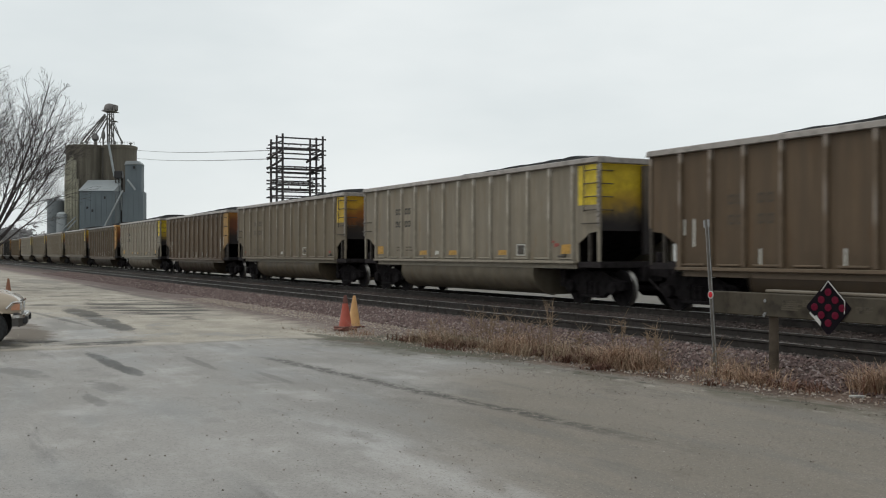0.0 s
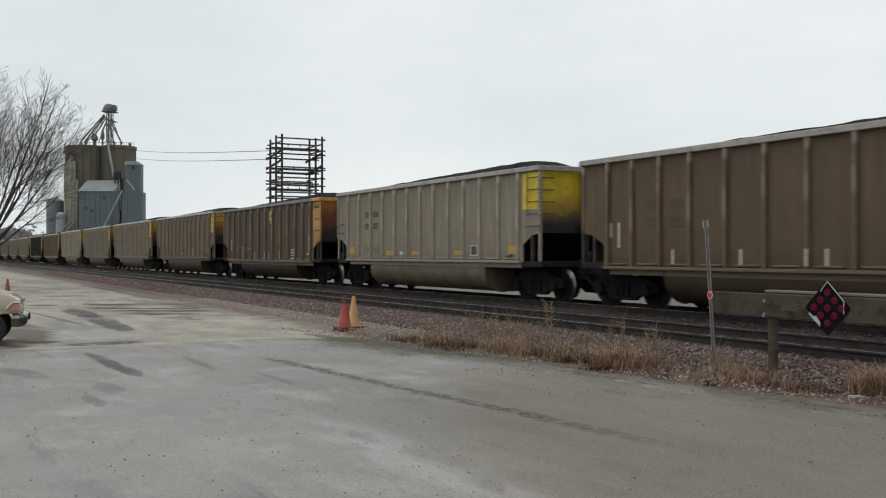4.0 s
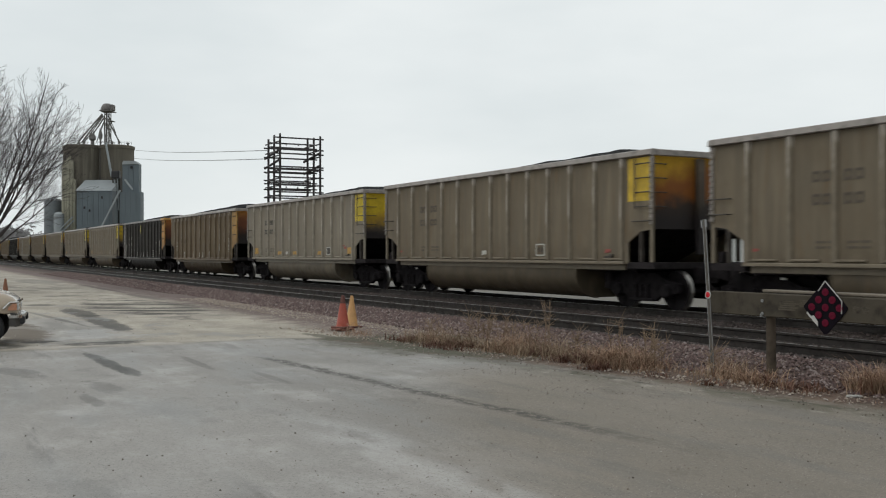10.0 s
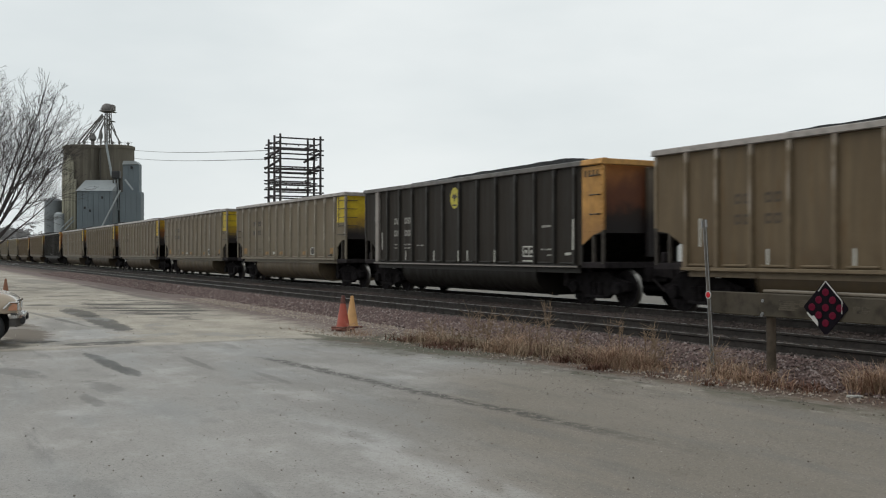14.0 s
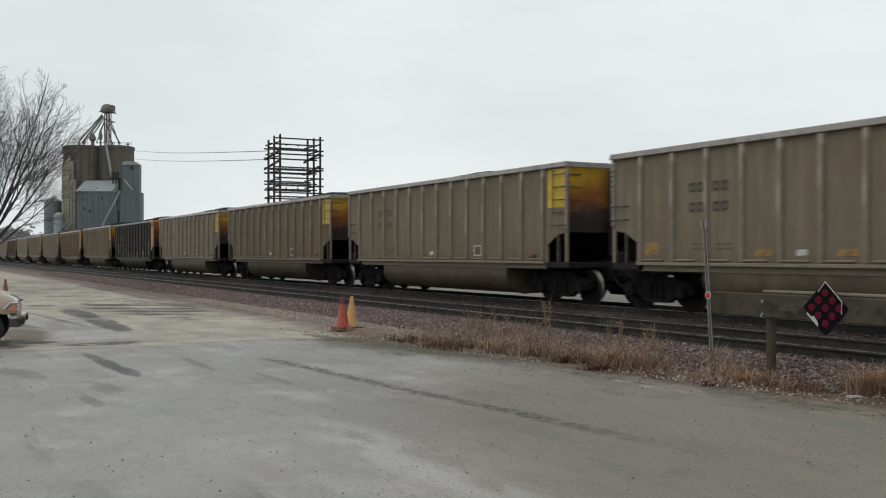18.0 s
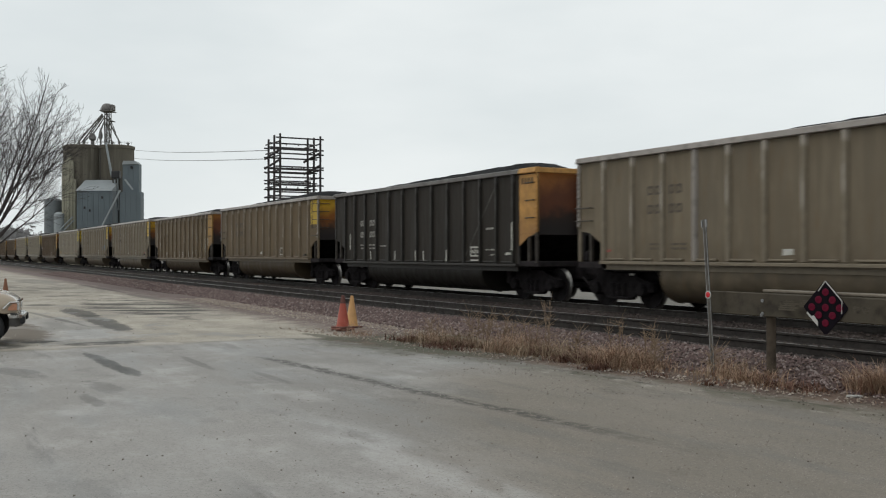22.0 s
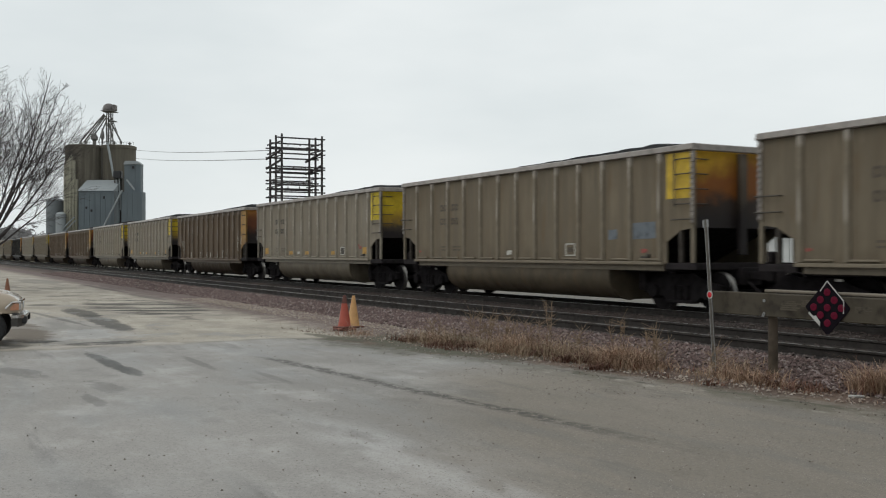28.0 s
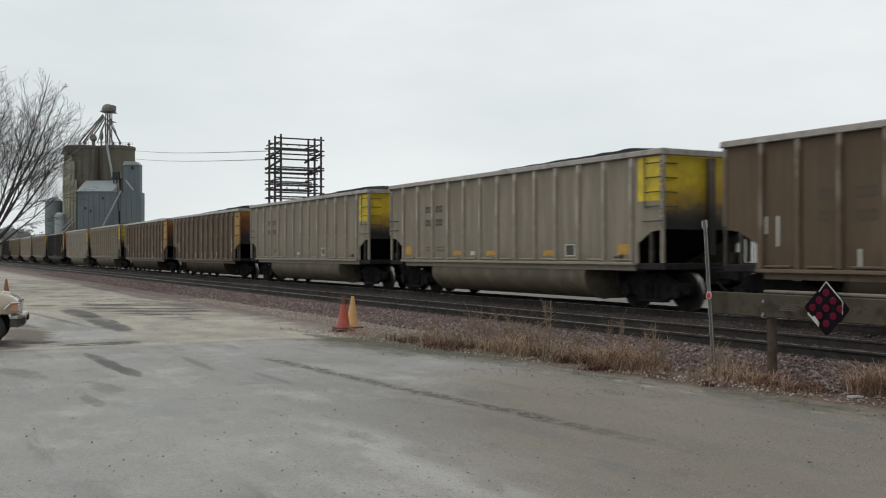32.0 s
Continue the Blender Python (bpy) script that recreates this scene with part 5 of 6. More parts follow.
# ---- wooden pole structure with wires ----
def pole_tower():
    c = spot(70, 0)
    near = spot(70, (497 - 784) / 1755 * 70)
    t = thing("power_structure", Matrix.Translation((near.x, near.y, 0)), "dark wooden utility pole structure with many crossarms", "utility structure")
    gx, gy = -1.28, 3.02    # spacing along the rails, and across them
    for row in (0, 1):
        for i in range(3):
            x, y = gx * i, gy * row
            bm = bmesh.new()
            rod(bm, (x, y, -0.1), (x, y, 10.1 + random.uniform(-0.15, 0.12)), 0.098, 0.075, 10)
            part("pole", bm, WOODPOLE, t, "", True)
    levels = ((9.85, 9.05, 8.73, 7.80, 7.65, 7.05, 6.5, 6.0, 5.2), (9.57, 9.27, 8.5, 7.72, 7.5, 6.74, 6.3, 5.78, 4.9), (9.30, 8.62, 7.9, 7.55, 6.95, 6.72, 6.3, 5.7, 4.6))
    for i, row in enumerate(levels):
        for z in row:
            bm = bmesh.new()
            box(bm, gx * i - 0.15, gx * i - 0.09, -0.30, gy + 0.30, z - 0.05, z + 0.05, 0.008)
            part("crossarm", bm, WOODPOLE, t)
    for z in (9.55, 8.95, 8.5, 7.55, 7.0, 6.45, 5.75, 5.1):
        for row in (0, 1):
            zz = z + random.uniform(-0.08, 0.08)
            bm = bmesh.new()
            box(bm, 2 * gx - 0.30, 0.30, gy * row - 0.15, gy * row - 0.09, zz - 0.045, zz + 0.045, 0.008)
            part("side_arm", bm, WOODPOLE, t)
    for row, z in ((0, 8.75), (0, 8.05), (1, 8.65), (1, 7.75)):
        bm = bmesh.new()
        rod(bm, (2 * gx - 0.2, gy * row - 0.2, z - 0.22), (0.35, gy * row - 0.2, z + 0.15), 0.085, seg=8)
        part("brace", bm, WOODPOLE, t)
    for i in range(9):
        bm = bmesh.new()
        lathe(bm, [(0.03, 0), (0.055, 0.04), (0.03, 0.07), (0.055, 0.11), (0.02, 0.16)], 8, "z", (gx * (i % 3) - 0.13, 0.5 + 0.9 * (i // 3), (9.30, 7.82, 6.42)[i % 3]))
        part("insulator", bm, WOODPOLE, t)
    for ya, yb in ((266, 266.5), (280.5, 281.5)):
        a = spot(72, (474 - 784) / 1755 * 72, (449 - yb) / 1755 * 72 + EYE_Z)
        b = spot(169, (238 - 784) / 1755 * 169, (449 - ya) / 1755 * 169 + EYE_Z)
        bm = bmesh.new()
        last = a
        for i in range(1, 13):
            q = a.lerp(b, i / 12)
            q.z -= 0.25 * math.sin(math.pi * i / 12)
            rod(bm, last, q, 0.028, seg=5, caps=False)
            last = q
        tagged(new("power_line", finish("power_line", bm, WIRE)), "grey overhead wire strung to the grain elevator", "wire", "overhead wires")


pole_tower()


# ---- white building beyond the rails ----
def white_building():
    a = spot(38, 5.5)
    b = thing("metal_building", pose(a.x, 33.5, -0.08), "long low white corrugated metal building", "building")
    bm = bmesh.new()
    box(bm, -14, 16, 0, 9, 0, 2.7)
    wall = part("wall", bm, WHITEMETAL, b, "white corrugated wall")
    rib = shared("wall_rib", boxes((-0.03, 0.03, -0.035, -0.002, 0, 2.68)), WHITEMETAL)
    for i in range(74):
        piece("wall_rib", rib, wall, pose(-13.8 + 0.4 * i, 0, 0))
    bm = bmesh.new()
    prism(bm, [(-0.4, 2.7), (9.4, 2.7), (4.5, 3.0)], "x", -14.4, 16.4)
    part("roof", bm, GREYSHED, b, "grey metal roof")


white_building()


# ---- bare tree ----
def bare_tree(m, fork, reach, label, seed, limbs):
    """A short trunk that forks low into long straight limbs, each one parting into ever finer twigs.

    reach: how far the crown spreads, and how high it stands over the fork."""
    rnd = random.Random(seed)
    t = thing("bare_tree", m, label, "tree", "bare trees")
    bm = bmesh.new()
    last = Vector((0, 0, -0.1))
    for i in range(1, 6):
        q = Vector((rnd.uniform(-0.05, 0.05), rnd.uniform(-0.05, 0.05), fork * i / 5))
        rod(bm, last, q, 0.34 - 0.025 * (i - 1), 0.34 - 0.025 * i, 12, False)
        last = q
    part("trunk", bm, BARK, t, "", True)
    crown = bmesh.new()
    spread, high = reach

    def room(p, d):
        """How far a branch may run from p along d before it leaves the crown's outline."""
        c = Vector((0, 0, fork + high * 0.50))
        s = Vector((1 / spread, 1 / spread, 1 / (high * 0.51)))
        o, v = (p - c) * s, d * s
        a, b, k = v.dot(v), o.dot(v), o.dot(o) - 1
        disc = b * b - a * k
        return (-b + math.sqrt(disc)) / a if disc > 0 else 0.0

    def grow(bm, p, d, length, r, depth, droop):
        seg = max(2, int(length / (0.55, 0.34, 0.22, 0.16)[depth]))
        step = length / seg
        side = rnd.choice((-1, 1))
        for i in range(seg):
            wob = (0.03, 0.045, 0.06, 0.07)[depth]
            lift = -0.05 if droop else 0.028
            d = (d + Vector((rnd.gauss(0, wob), rnd.gauss(0, wob), rnd.gauss(0, wob) + lift))).normalized()
            q = p + d * step
            f0, f1 = 1 - 0.86 * i / seg, 1 - 0.86 * (i + 1) / seg
            rod(bm, p, q, max(r * f0, 0.0048), max(r * f1, 0.0048), (6, 5, 4, 3)[depth], False)
            p = q
            if depth == 3 or i < (seg * 0.22 if depth == 0 else 0):
                continue
            for _ in range(2 if depth < 2 and rnd.random() < (0.55, 0.22)[depth] else 1):
                side = -side
                axis = d.cross(Vector((rnd.gauss(0, 1), rnd.gauss(0, 1), rnd.gauss(0, 0.5)))).normalized()
                spray = math.tan(radians(rnd.uniform(20, 40)))
                nd = (d + axis * spray * side).normalized()
                left = length * (1 - (i + 0.6) / seg)
                run = min((0.62, 0.55, 0.6)[depth] * left + (0.5, 0.28, 0.16)[depth], room(p, nd) * rnd.uniform(0.75, 1.05) + 0.12)
                if run > 0.12:
                    grow(crown, p, nd, run * rnd.uniform(0.7, 1.1), max(r * f1 * 0.5, 0.0055), depth + 1, droop and depth > 0)
    for i in range(limbs):
        a = i * 2.39996
        f = (i + 0.5) / limbs
        lean = radians(6 + 62 * f ** 0.8 + rnd.uniform(-4, 4))
        droop = i >= limbs - 5
        if droop:
            lean = radians(rnd.uniform(70, 84))
        d = Vector((math.cos(a) * math.sin(lean), math.sin(a) * math.sin(lean), math.cos(lean)))
        p = Vector((0, 0, fork * rnd.uniform(0.72, 1.0)))
        bm = bmesh.new()
        grow(bm, p, d, room(p, d) * rnd.uniform(0.9, 1.04), rnd.uniform(0.048, 0.08) * (0.6 if droop else 1), 0, droop)
        part("limb", bm, BARK, t, "", True)
    part("crown", crown, BARK, t, "fine bare twigs")


p = spot(46, -21.25)
bare_tree(pose(p.x, p.y, 0, 0, 0, 40), 2.2, (5.4, 8.4), "large leafless spreading tree on the gravel lot", 11, 27)


def far_wood():
    """The line of leafless woods at the horizon, distance haze mixed into its grey."""
    rnd = random.Random(5)
    bm = bmesh.new()
    for i in range(240):
        px = rnd.uniform(-90, 112)
        d = rnd.uniform(420, 520)
        s = spot(d, (px - 784) / 1755 * d, 0)
        hgt = rnd.uniform(6, 11) + (3.5 if px < 45 else 0)
        for k in range(70):
            c = s + Vector((rnd.gauss(0, 2.4), rnd.gauss(0, 2.4), hgt * rnd.uniform(0.1, 1.0) ** 0.8))
            r = rnd.uniform(0.15, 0.55)
            vs = [bm.verts.new(c + Vector((rnd.gauss(0, r), rnd.gauss(0, r), rnd.gauss(0, r)))) for _ in range(4)]
            for f in ((0, 1, 2), (0, 3, 1), (1, 3, 2), (0, 2, 3)):
                bm.faces.new([vs[q] for q in f])
        rod(bm, (s.x, s.y, 0), (s.x, s.y, hgt * 0.7), 0.3, 0.1, 5, False)
    tagged(new("far_woods", finish("far_woods", bm, FARTREE)), "hazy grey line of leafless woods at the horizon", "woods", kind="stuff")


far_wood()


# ---- barrier, post and object marker ----
def barrier():
    b = thing("plank_barrier", pose(-10.46, 9.93, 0), "weathered grey-brown plank barrier on a wooden post", "barrier")
    def plank(name, x0, x1, y0, y1, z0, z1, mat, label):
        bm = bmesh.new()
        box(bm, x0, x1, y0, y1, z0, z1, 0.012)
        return part(name, bm, mat, b, label)
    plank("plank", 0.0, 5.2, -0.03, 0.03, 0.80, 1.11, PLANK, "weathered horizontal plank")
    plank("cap_plank", 0.93, 5.2, 0.033, 0.20, 1.115, 1.155, PLANKTOP, "bleached flat top plank")
    bm = bmesh.new()
    rod(bm, (1.0, 0.13, -0.1), (0.99, 0.13, 1.10), 0.066, 0.062, 12)
    part("post", bm, POSTWOOD, b, "round wooden post", True)
    bm = bmesh.new()
    rod(bm, (4.3, 0.13, -0.1), (4.3, 0.13, 1.10), 0.095, 0.09, 12)
    part("post", bm, PLANK, b, "round wooden post", True)
    for x0, x1, z0, z1, k in ((1.28, 1.62, 0.90, 1.03, 5), (1.62, 1.80, 0.96, 1.05, 4), (2.42, 2.66, 0.92, 1.0, 4)):
        for q in range(k):
            f = q / k
            xa = x0 + (x1 - x0) * (0.18 * abs(math.sin(3.1 * q)))
            xb = x1 - (x1 - x0) * (0.28 * abs(math.sin(1.7 * q + 1)))
            za = z0 + (z1 - z0) * f
            bm = bmesh.new()
            prism(bm, [(xa, za), (xb, za + 0.004), (xb + 0.02, za + (z1 - z0) / k * 0.8), (xa - 0.015, za + (z1 - z0) / k * 0.9)], "y", -0.0335, -0.0302)
            part("scrape", bm, SCRAPE, b, "pale scraped streak")
    for x, z in ((1.00, 1.01), (1.00, 0.84), (0.985, 0.82)):
        bm = bmesh.new()
        lathe(bm, [(0.022, -0.042), (0.022, -0.030)], 8, "y", (x, 0, z))
        part("bolt", bm, GALV, b, "galvanised bolt head")


barrier()


def marker_sign():
    s = thing("object_marker", pose(-8.41, 9.86, 0.97, 0, 0, 7) @ Matrix.Scale(0.95, 4), "black diamond sign with nine dull red reflectors and bent corner", "road sign")
    d = 0.34
    bm = bmesh.new()
    prism(bm, [(-0.315, 0.012), (-0.315, -0.012), (-0.02, -0.345), (0.02, -0.345), (0.315, -0.012), (0.315, 0.012), (0.02, d), (-0.02, d)], "y", -0.004, 0.004)
    part("plate", bm, SIGNBLACK, s)
    bm = bmesh.new()
    for a, b in (((0, d), (0.235, 0.09)), ((0, d), (-0.10, 0.21)), ((0.235, 0.09), (0.23, -0.07))):
        rod(bm, (a[0], -0.006, a[1]), (b[0], -0.006, b[1]), 0.008, seg=5)
    part("worn_edge", bm, SIGNEDGE, s, "bare metal rim where the sheeting has peeled")
    bm = bmesh.new()
    prism(bm, [(-0.262, -0.062), (-0.20, -0.12), (-0.165, -0.105), (-0.10, -0.19), (-0.105, -0.245), (-0.268, -0.085)], "y", -0.014, -0.005)
    part("bent_corner", bm, SIGNEDGE, s, "bent bare metal corner")
    disc = shared("reflector_disc", lambda bm: lathe(bm, [(0.044, -0.012), (0.049, -0.008), (0.049, -0.0042)], 16, "y"), SIGNRED)
    step = 0.099
    for i in (-1, 0, 1):
        for k in (-1, 0, 1):
            piece("reflector", disc, s, pose((i + k) * step, 0, (i - k) * step), "round dull red reflector")


marker_sign()


def delineator():
    s = thing("marker_post", pose(-10.20, 9.74, -0.05, 0, -4.6, 0), "tall thin steel post with a round red reflector", "marker post")
    bm = bmesh.new()
    prism(bm, [(-0.03, 0.012), (-0.03, 0.0), (-0.012, -0.016), (0.012, -0.016), (0.03, 0.0), (0.03, 0.012), (0.022, 0.012), (0.008, -0.008), (-0.008, -0.008), (-0.022, 0.012)], "z", 0, 2.16)
    part("channel", bm, POSTSTEEL, s, "galvanised channel post")
    # thin pale strips paint the highlights along the channel edges
    for x in (-0.027, 0.027):
        bm = bmesh.new()
        box(bm, x - 0.005, x + 0.005, -0.006, -0.0005, 0.02, 2.158)
        part("flange", bm, GALV, s, "flange strip painted bright for its highlight")
    bm = bmesh.new()
    box(bm, -0.05, -0.025, -0.02, 0.0, 2.05, 2.15)
    box(bm, 0.03, 0.055, -0.02, 0.0, 2.05, 2.15)
    part("bracket", bm, GALV, s)
    bm = bmesh.new()
    lathe(bm, [(0.055, -0.026), (0.055, -0.018)], 18, "y", (0.015, 0, 1.115))
    rim = part("reflector_rim", bm, SIGNEDGE, s, "white reflector rim")
    bm = bmesh.new()
    lathe(bm, [(0.030, -0.034), (0.040, -0.028), (0.040, -0.0262)], 18, "y", (0.015, 0, 1.115))
    part("reflector", bm, REFLECTOR, rim, "round red reflector")


delineator()


# ---- traffic cones ----
def cone(m, colour, label, tall=0.715):
    c = thing("traffic_cone", m, label, "traffic cone", "traffic cones")
    bm = bmesh.new()
    box(bm, -0.18, 0.18, -0.18, 0.18, 0, 0.035, 0.012)
    part("base", bm, CONEBASE, c, "square dark base")
    bm = bmesh.new()
    lathe(bm, [(0.15, 0.036), (0.135, 0.06), (0.034, tall - 0.015), (0.030, tall), (0.022, tall)], 20)
    body = part("body", bm, colour, c, "", True)
    if colour is CONE:
        bm = bmesh.new()
        lathe(bm, [(0.062, tall - 0.17), (0.0375, tall - 0.02), (0.033, tall + 0.003), (0.02, tall + 0.003)], 20)
        part("tip", bm, CONETIP, body, "blackened tip", True)


a = spot(20.95, (608 - 784) / 1755 * 20.95)
b = spot(21.8, (623.5 - 784) / 1755 * 21.8)
cone(pose(a.x, a.y, 0.062, 0, 0, 20), CONE, "dirty red-orange plastic traffic cone", 0.685)
cone(pose(b.x, b.y, 0.01, 0, 1, 12), CONEPALE, "sun-faded pale orange traffic cone", 0.695)
for k, (z, turn) in enumerate(((0.0, 35), (0.026, 8))):
    bm = bmesh.new()
    box(bm, -0.18, 0.18, -0.18, 0.18, 0.0, 0.024, 0.008)
    ob = tagged(new("cone_base", finish("cone_base", bm, CONEPLATE if k else CONEBASE)), "loose dark cone base under the red cone", "cone base", "cone bases")
    ob.matrix_basis = pose(a.x, a.y, z + 0.012, 0, 0, turn)
a = spot(36.5, (11 - 784) / 1755 * 36.5)
cone(pose(a.x, a.y, 0.0, 0, 4, 0), CONEOLD, "dirty brownish-orange traffic cone on the gravel lot")


# ---- parked pickup ----
def pickup():
    p = spot(18.2, -7.74)
    v = thing("pickup_truck", Matrix.Translation(p) @ pose(0, 0, 0, 0, 0, HEADING + 20) @ Matrix.Scale(0.94, 4), "gold compact pickup truck parked on the gravel", "pickup truck")
    # nose at x = 0, tail at x = -4.9, width 1.7

    def loft(stations, name, mat, label):
        """Rounded cross-sections along x: (x, half width, bottom, top, corner)."""
        bm = bmesh.new()
        rings = []
        for x, hw, z0, z1, c in stations:
            ring = []
            for cy, cz, a0 in ((hw - c, z0 + 0.03, -90), (hw - c, z1 - c, 0), (-hw + c, z1 - c, 90), (-hw + c, z0 + 0.03, 180)):
                rr = c if cz > z0 + 0.04 else 0.03
                yy = cy if cz > z0 + 0.04 else math.copysign(hw - 0.03, cy)
                for k in range(5):
                    a = radians(a0 + 22.5 * k)
                    ring.append(bm.verts.new((x, yy + rr * math.cos(a), cz + rr * math.sin(a))))
            rings.append(ring)
        for r0, r1 in zip(rings, rings[1:]):
            for k in range(len(r0)):
                bm.faces.new((r0[k], r0[(k + 1) % len(r0)], r1[(k + 1) % len(r1)], r1[k]))
        bm.faces.new(rings[0]), bm.faces.new(rings[-1][::-1])
        return part(name, bm, mat, v, label, True)
    loft([(-0.01, 0.66, 0.60, 0.79, 0.05), (-0.04, 0.74, 0.60, 0.85, 0.08), (-0.11, 0.79, 0.60, 0.915, 0.11), (-0.22, 0.82, 0.60, 0.97, 0.14), (-0.40, 0.84, 0.62, 1.02, 0.16), (-0.8, 0.85, 0.64, 1.075, 0.17),
          (-1.35, 0.85, 0.62, 1.12, 0.17)], "hood", CARGOLD, "gold painted hood and fenders")
    loft([(-0.02, 0.70, 0.34, 0.625, 0.03), (-0.06, 0.78, 0.36, 0.625, 0.03), (-0.13, 0.82, 0.38, 0.625, 0.03)], "front_valance", BUMPERGREY, "dark grey front valance")
    loft([(-0.94, 0.84, 0.34, 0.625, 0.03), (-1.35, 0.85, 0.34, 0.625, 0.03)], "fender_back", CARGOLD, "gold lower fender")
    for y in (-0.835, 0.835):
        bm = bmesh.new()
        for k in range(3, 10):
            a, b2 = math.pi * k / 12, math.pi * (k + 1) / 12
            rod(bm, (-0.57 + 0.37 * math.cos(a), y, 0.36 + 0.35 * math.sin(a)), (-0.57 + 0.37 * math.cos(b2), y, 0.36 + 0.35 * math.sin(b2)), 0.022, seg=6)
        part("arch_lip", bm, CARGOLD, v, "wheel arch lip", True)
    bm = bmesh.new()
    prism(bm, [(-1.352, 0.40), (-1.352, 1.07), (-1.9, 1.58), (-2.9, 1.60), (-3.05, 1.08), (-3.05, 0.40)], "y", -0.82, 0.82)
    bmesh.ops.bevel(bm, geom=list(bm.edges), offset=0.04, segments=2, affect="EDGES")
    part("cab", bm, CARGOLD, v, "gold cab", True)
    for y in (-0.823, 0.823):
        bm = bmesh.new()
        prism(bm, [(-1.62, 1.10), (-1.98, 1.50), (-2.78, 1.52), (-2.85, 1.10)], "y", y - 0.004, y + 0.004)
        part("side_window", bm, GLASS, v, "dark side glass")
    bm = bmesh.new()
    prism(bm, [(-1.45, 1.15), (-1.44, 1.17), (-1.86, 1.56), (-1.87, 1.54)], "y", -0.70, 0.70)
    part("windscreen", bm, GLASS, v, "dark windscreen")
    bm = bmesh.new()
    prism(bm, [(-3.052, 0.42), (-3.052, 1.06), (-4.9, 1.06), (-4.9, 0.5), (-4.35, 0.42), (-4.25, 0.72), (-3.85, 0.78), (-3.48, 0.66), (-3.4, 0.42)], "y", -0.82, 0.82)
    bmesh.ops.bevel(bm, geom=[e for e in bm.edges if all(w.co.z > 1.0 for w in e.verts)], offset=0.04, segments=2, affect="EDGES")
    part("cargo_bed", bm, CARGOLD, v, "gold cargo bed", True)
    bm = bmesh.new()
    prism(bm, [(0.10, -0.55), (0.07, -0.74), (-0.02, -0.86), (-0.15, -0.885), (-0.15, -0.86), (-0.05, -0.80), (-0.02, -0.5), (-0.02, 0.5), (-0.05, 0.80), (-0.15, 0.86), (-0.15, 0.885),
               (-0.02, 0.86), (0.07, 0.74), (0.10, 0.55)], "z", 0.525, 0.58)
    bumper = part("front_bumper", bm, CHROME, v, "chrome wraparound bumper")
    bm = bmesh.new()
    prism(bm, [(0.07, -0.55), (0.04, -0.72), (-0.04, -0.83), (-0.15, -0.865), (-0.15, 0.865), (-0.04, 0.83), (0.04, 0.72), (0.07, 0.55)], "z", 0.37, 0.522)
    part("bumper_skirt", bm, BUMPERGREY, bumper, "dark lower bumper face")
    for y in (-1, 1):
        bm = bmesh.new()
        box(bm, 0.02, 0.115, y * 0.66 - 0.07, y * 0.66 + 0.07, 0.41, 0.555, 0.02)
        part("bumper_guard", bm, TRIMBLACK, bumper, "black rubber bumper guard")
        bm = bmesh.new()
        box(bm, -0.06, 0.005, y * 0.52 - 0.16, y * 0.52 + 0.16, 0.66, 0.79, 0.02)
        part("headlight", bm, LAMPGLASS, v, "rectangular headlight")
        bm = bmesh.new()
        prism(bm, [(-0.02, 0.67), (-0.02, 0.79), (-0.09, 0.79), (-0.16, 0.73), (-0.17, 0.67)], "y", *sorted((y * 0.72, y * 0.825)))
        part("marker_light", bm, AMBERLENS, v, "amber corner light")
        bm = bmesh.new()
        rod(bm, (0.0, y * 0.69, 0.815), (-0.14, y * 0.822, 0.815), 0.022, seg=6)
        rod(bm, (-0.14, y * 0.822, 0.815), (-0.25, y * 0.848, 0.70), 0.020, seg=6)
        part("light_trim", bm, CHROME, v, "chrome trim round the light")
    bm = bmesh.new()
    box(bm, -0.05, -0.018, -0.42, 0.42, 0.66, 0.84, 0.01)
    part("grille", bm, TRIMBLACK, v, "black grille")
    for x in (-0.57, -3.85):
        for y in (-0.74, 0.74):
            bm = bmesh.new()
            lathe(bm, [(0.20, -0.10), (0.30, -0.11), (0.335, -0.08), (0.335, 0.08), (0.30, 0.11), (0.20, 0.10)], 24, "y", (x, y, 0.335))
            tyre = part("tyre", bm, RUBBER, v, "", True)
            bm = bmesh.new()
            lathe(bm, [(0.05, -0.095), (0.16, -0.075), (0.205, -0.10), (0.205, 0.10), (0.05, 0.09)], 18, "y", (x, y, 0.335))
            part("rim", bm, DULLGALV, tyre, "steel wheel rim", True)


pickup()


# ---- street details ----
def pebble(bm, p, r, rnd):
    """A rough small stone: a squashed, jittered octahedron."""
    vs = []
    for d in ((1, 0, 0), (0, 1, 0), (-1, 0, 0), (0, -1, 0), (0, 0, 0.8), (0, 0, -0.5)):
        k = r * rnd.uniform(0.65, 1.25)
        vs.append((p[0] + d[0] * k, p[1] + d[1] * k, p[2] + d[2] * k))
    return vs


def stone_field(name, spots, mat, label, seed):
    rnd = random.Random(seed)
    vs, fs = [], []
    for p, r in spots:
        k = len(vs)
        a = rnd.uniform(0, 6.28)
        ca, sa = math.cos(a), math.sin(a)
        for x, y, z in pebble(None, (0, 0, 0), r, rnd):
            vs.append((p[0] + x * ca - y * sa, p[1] + x * sa + y * ca, p[2] + z))
        fs += [(k + q, k + (q + 1) % 4, k + 4) for q in range(4)] + [(k + (q + 1) % 4, k + q, k + 5) for q in range(4)]
    me = bpy.data.meshes.new(name)
    me.from_pydata(vs, [], fs)
    me.materials.append(mat)
    return tagged(new(name, me), label, "stones", kind="stuff")


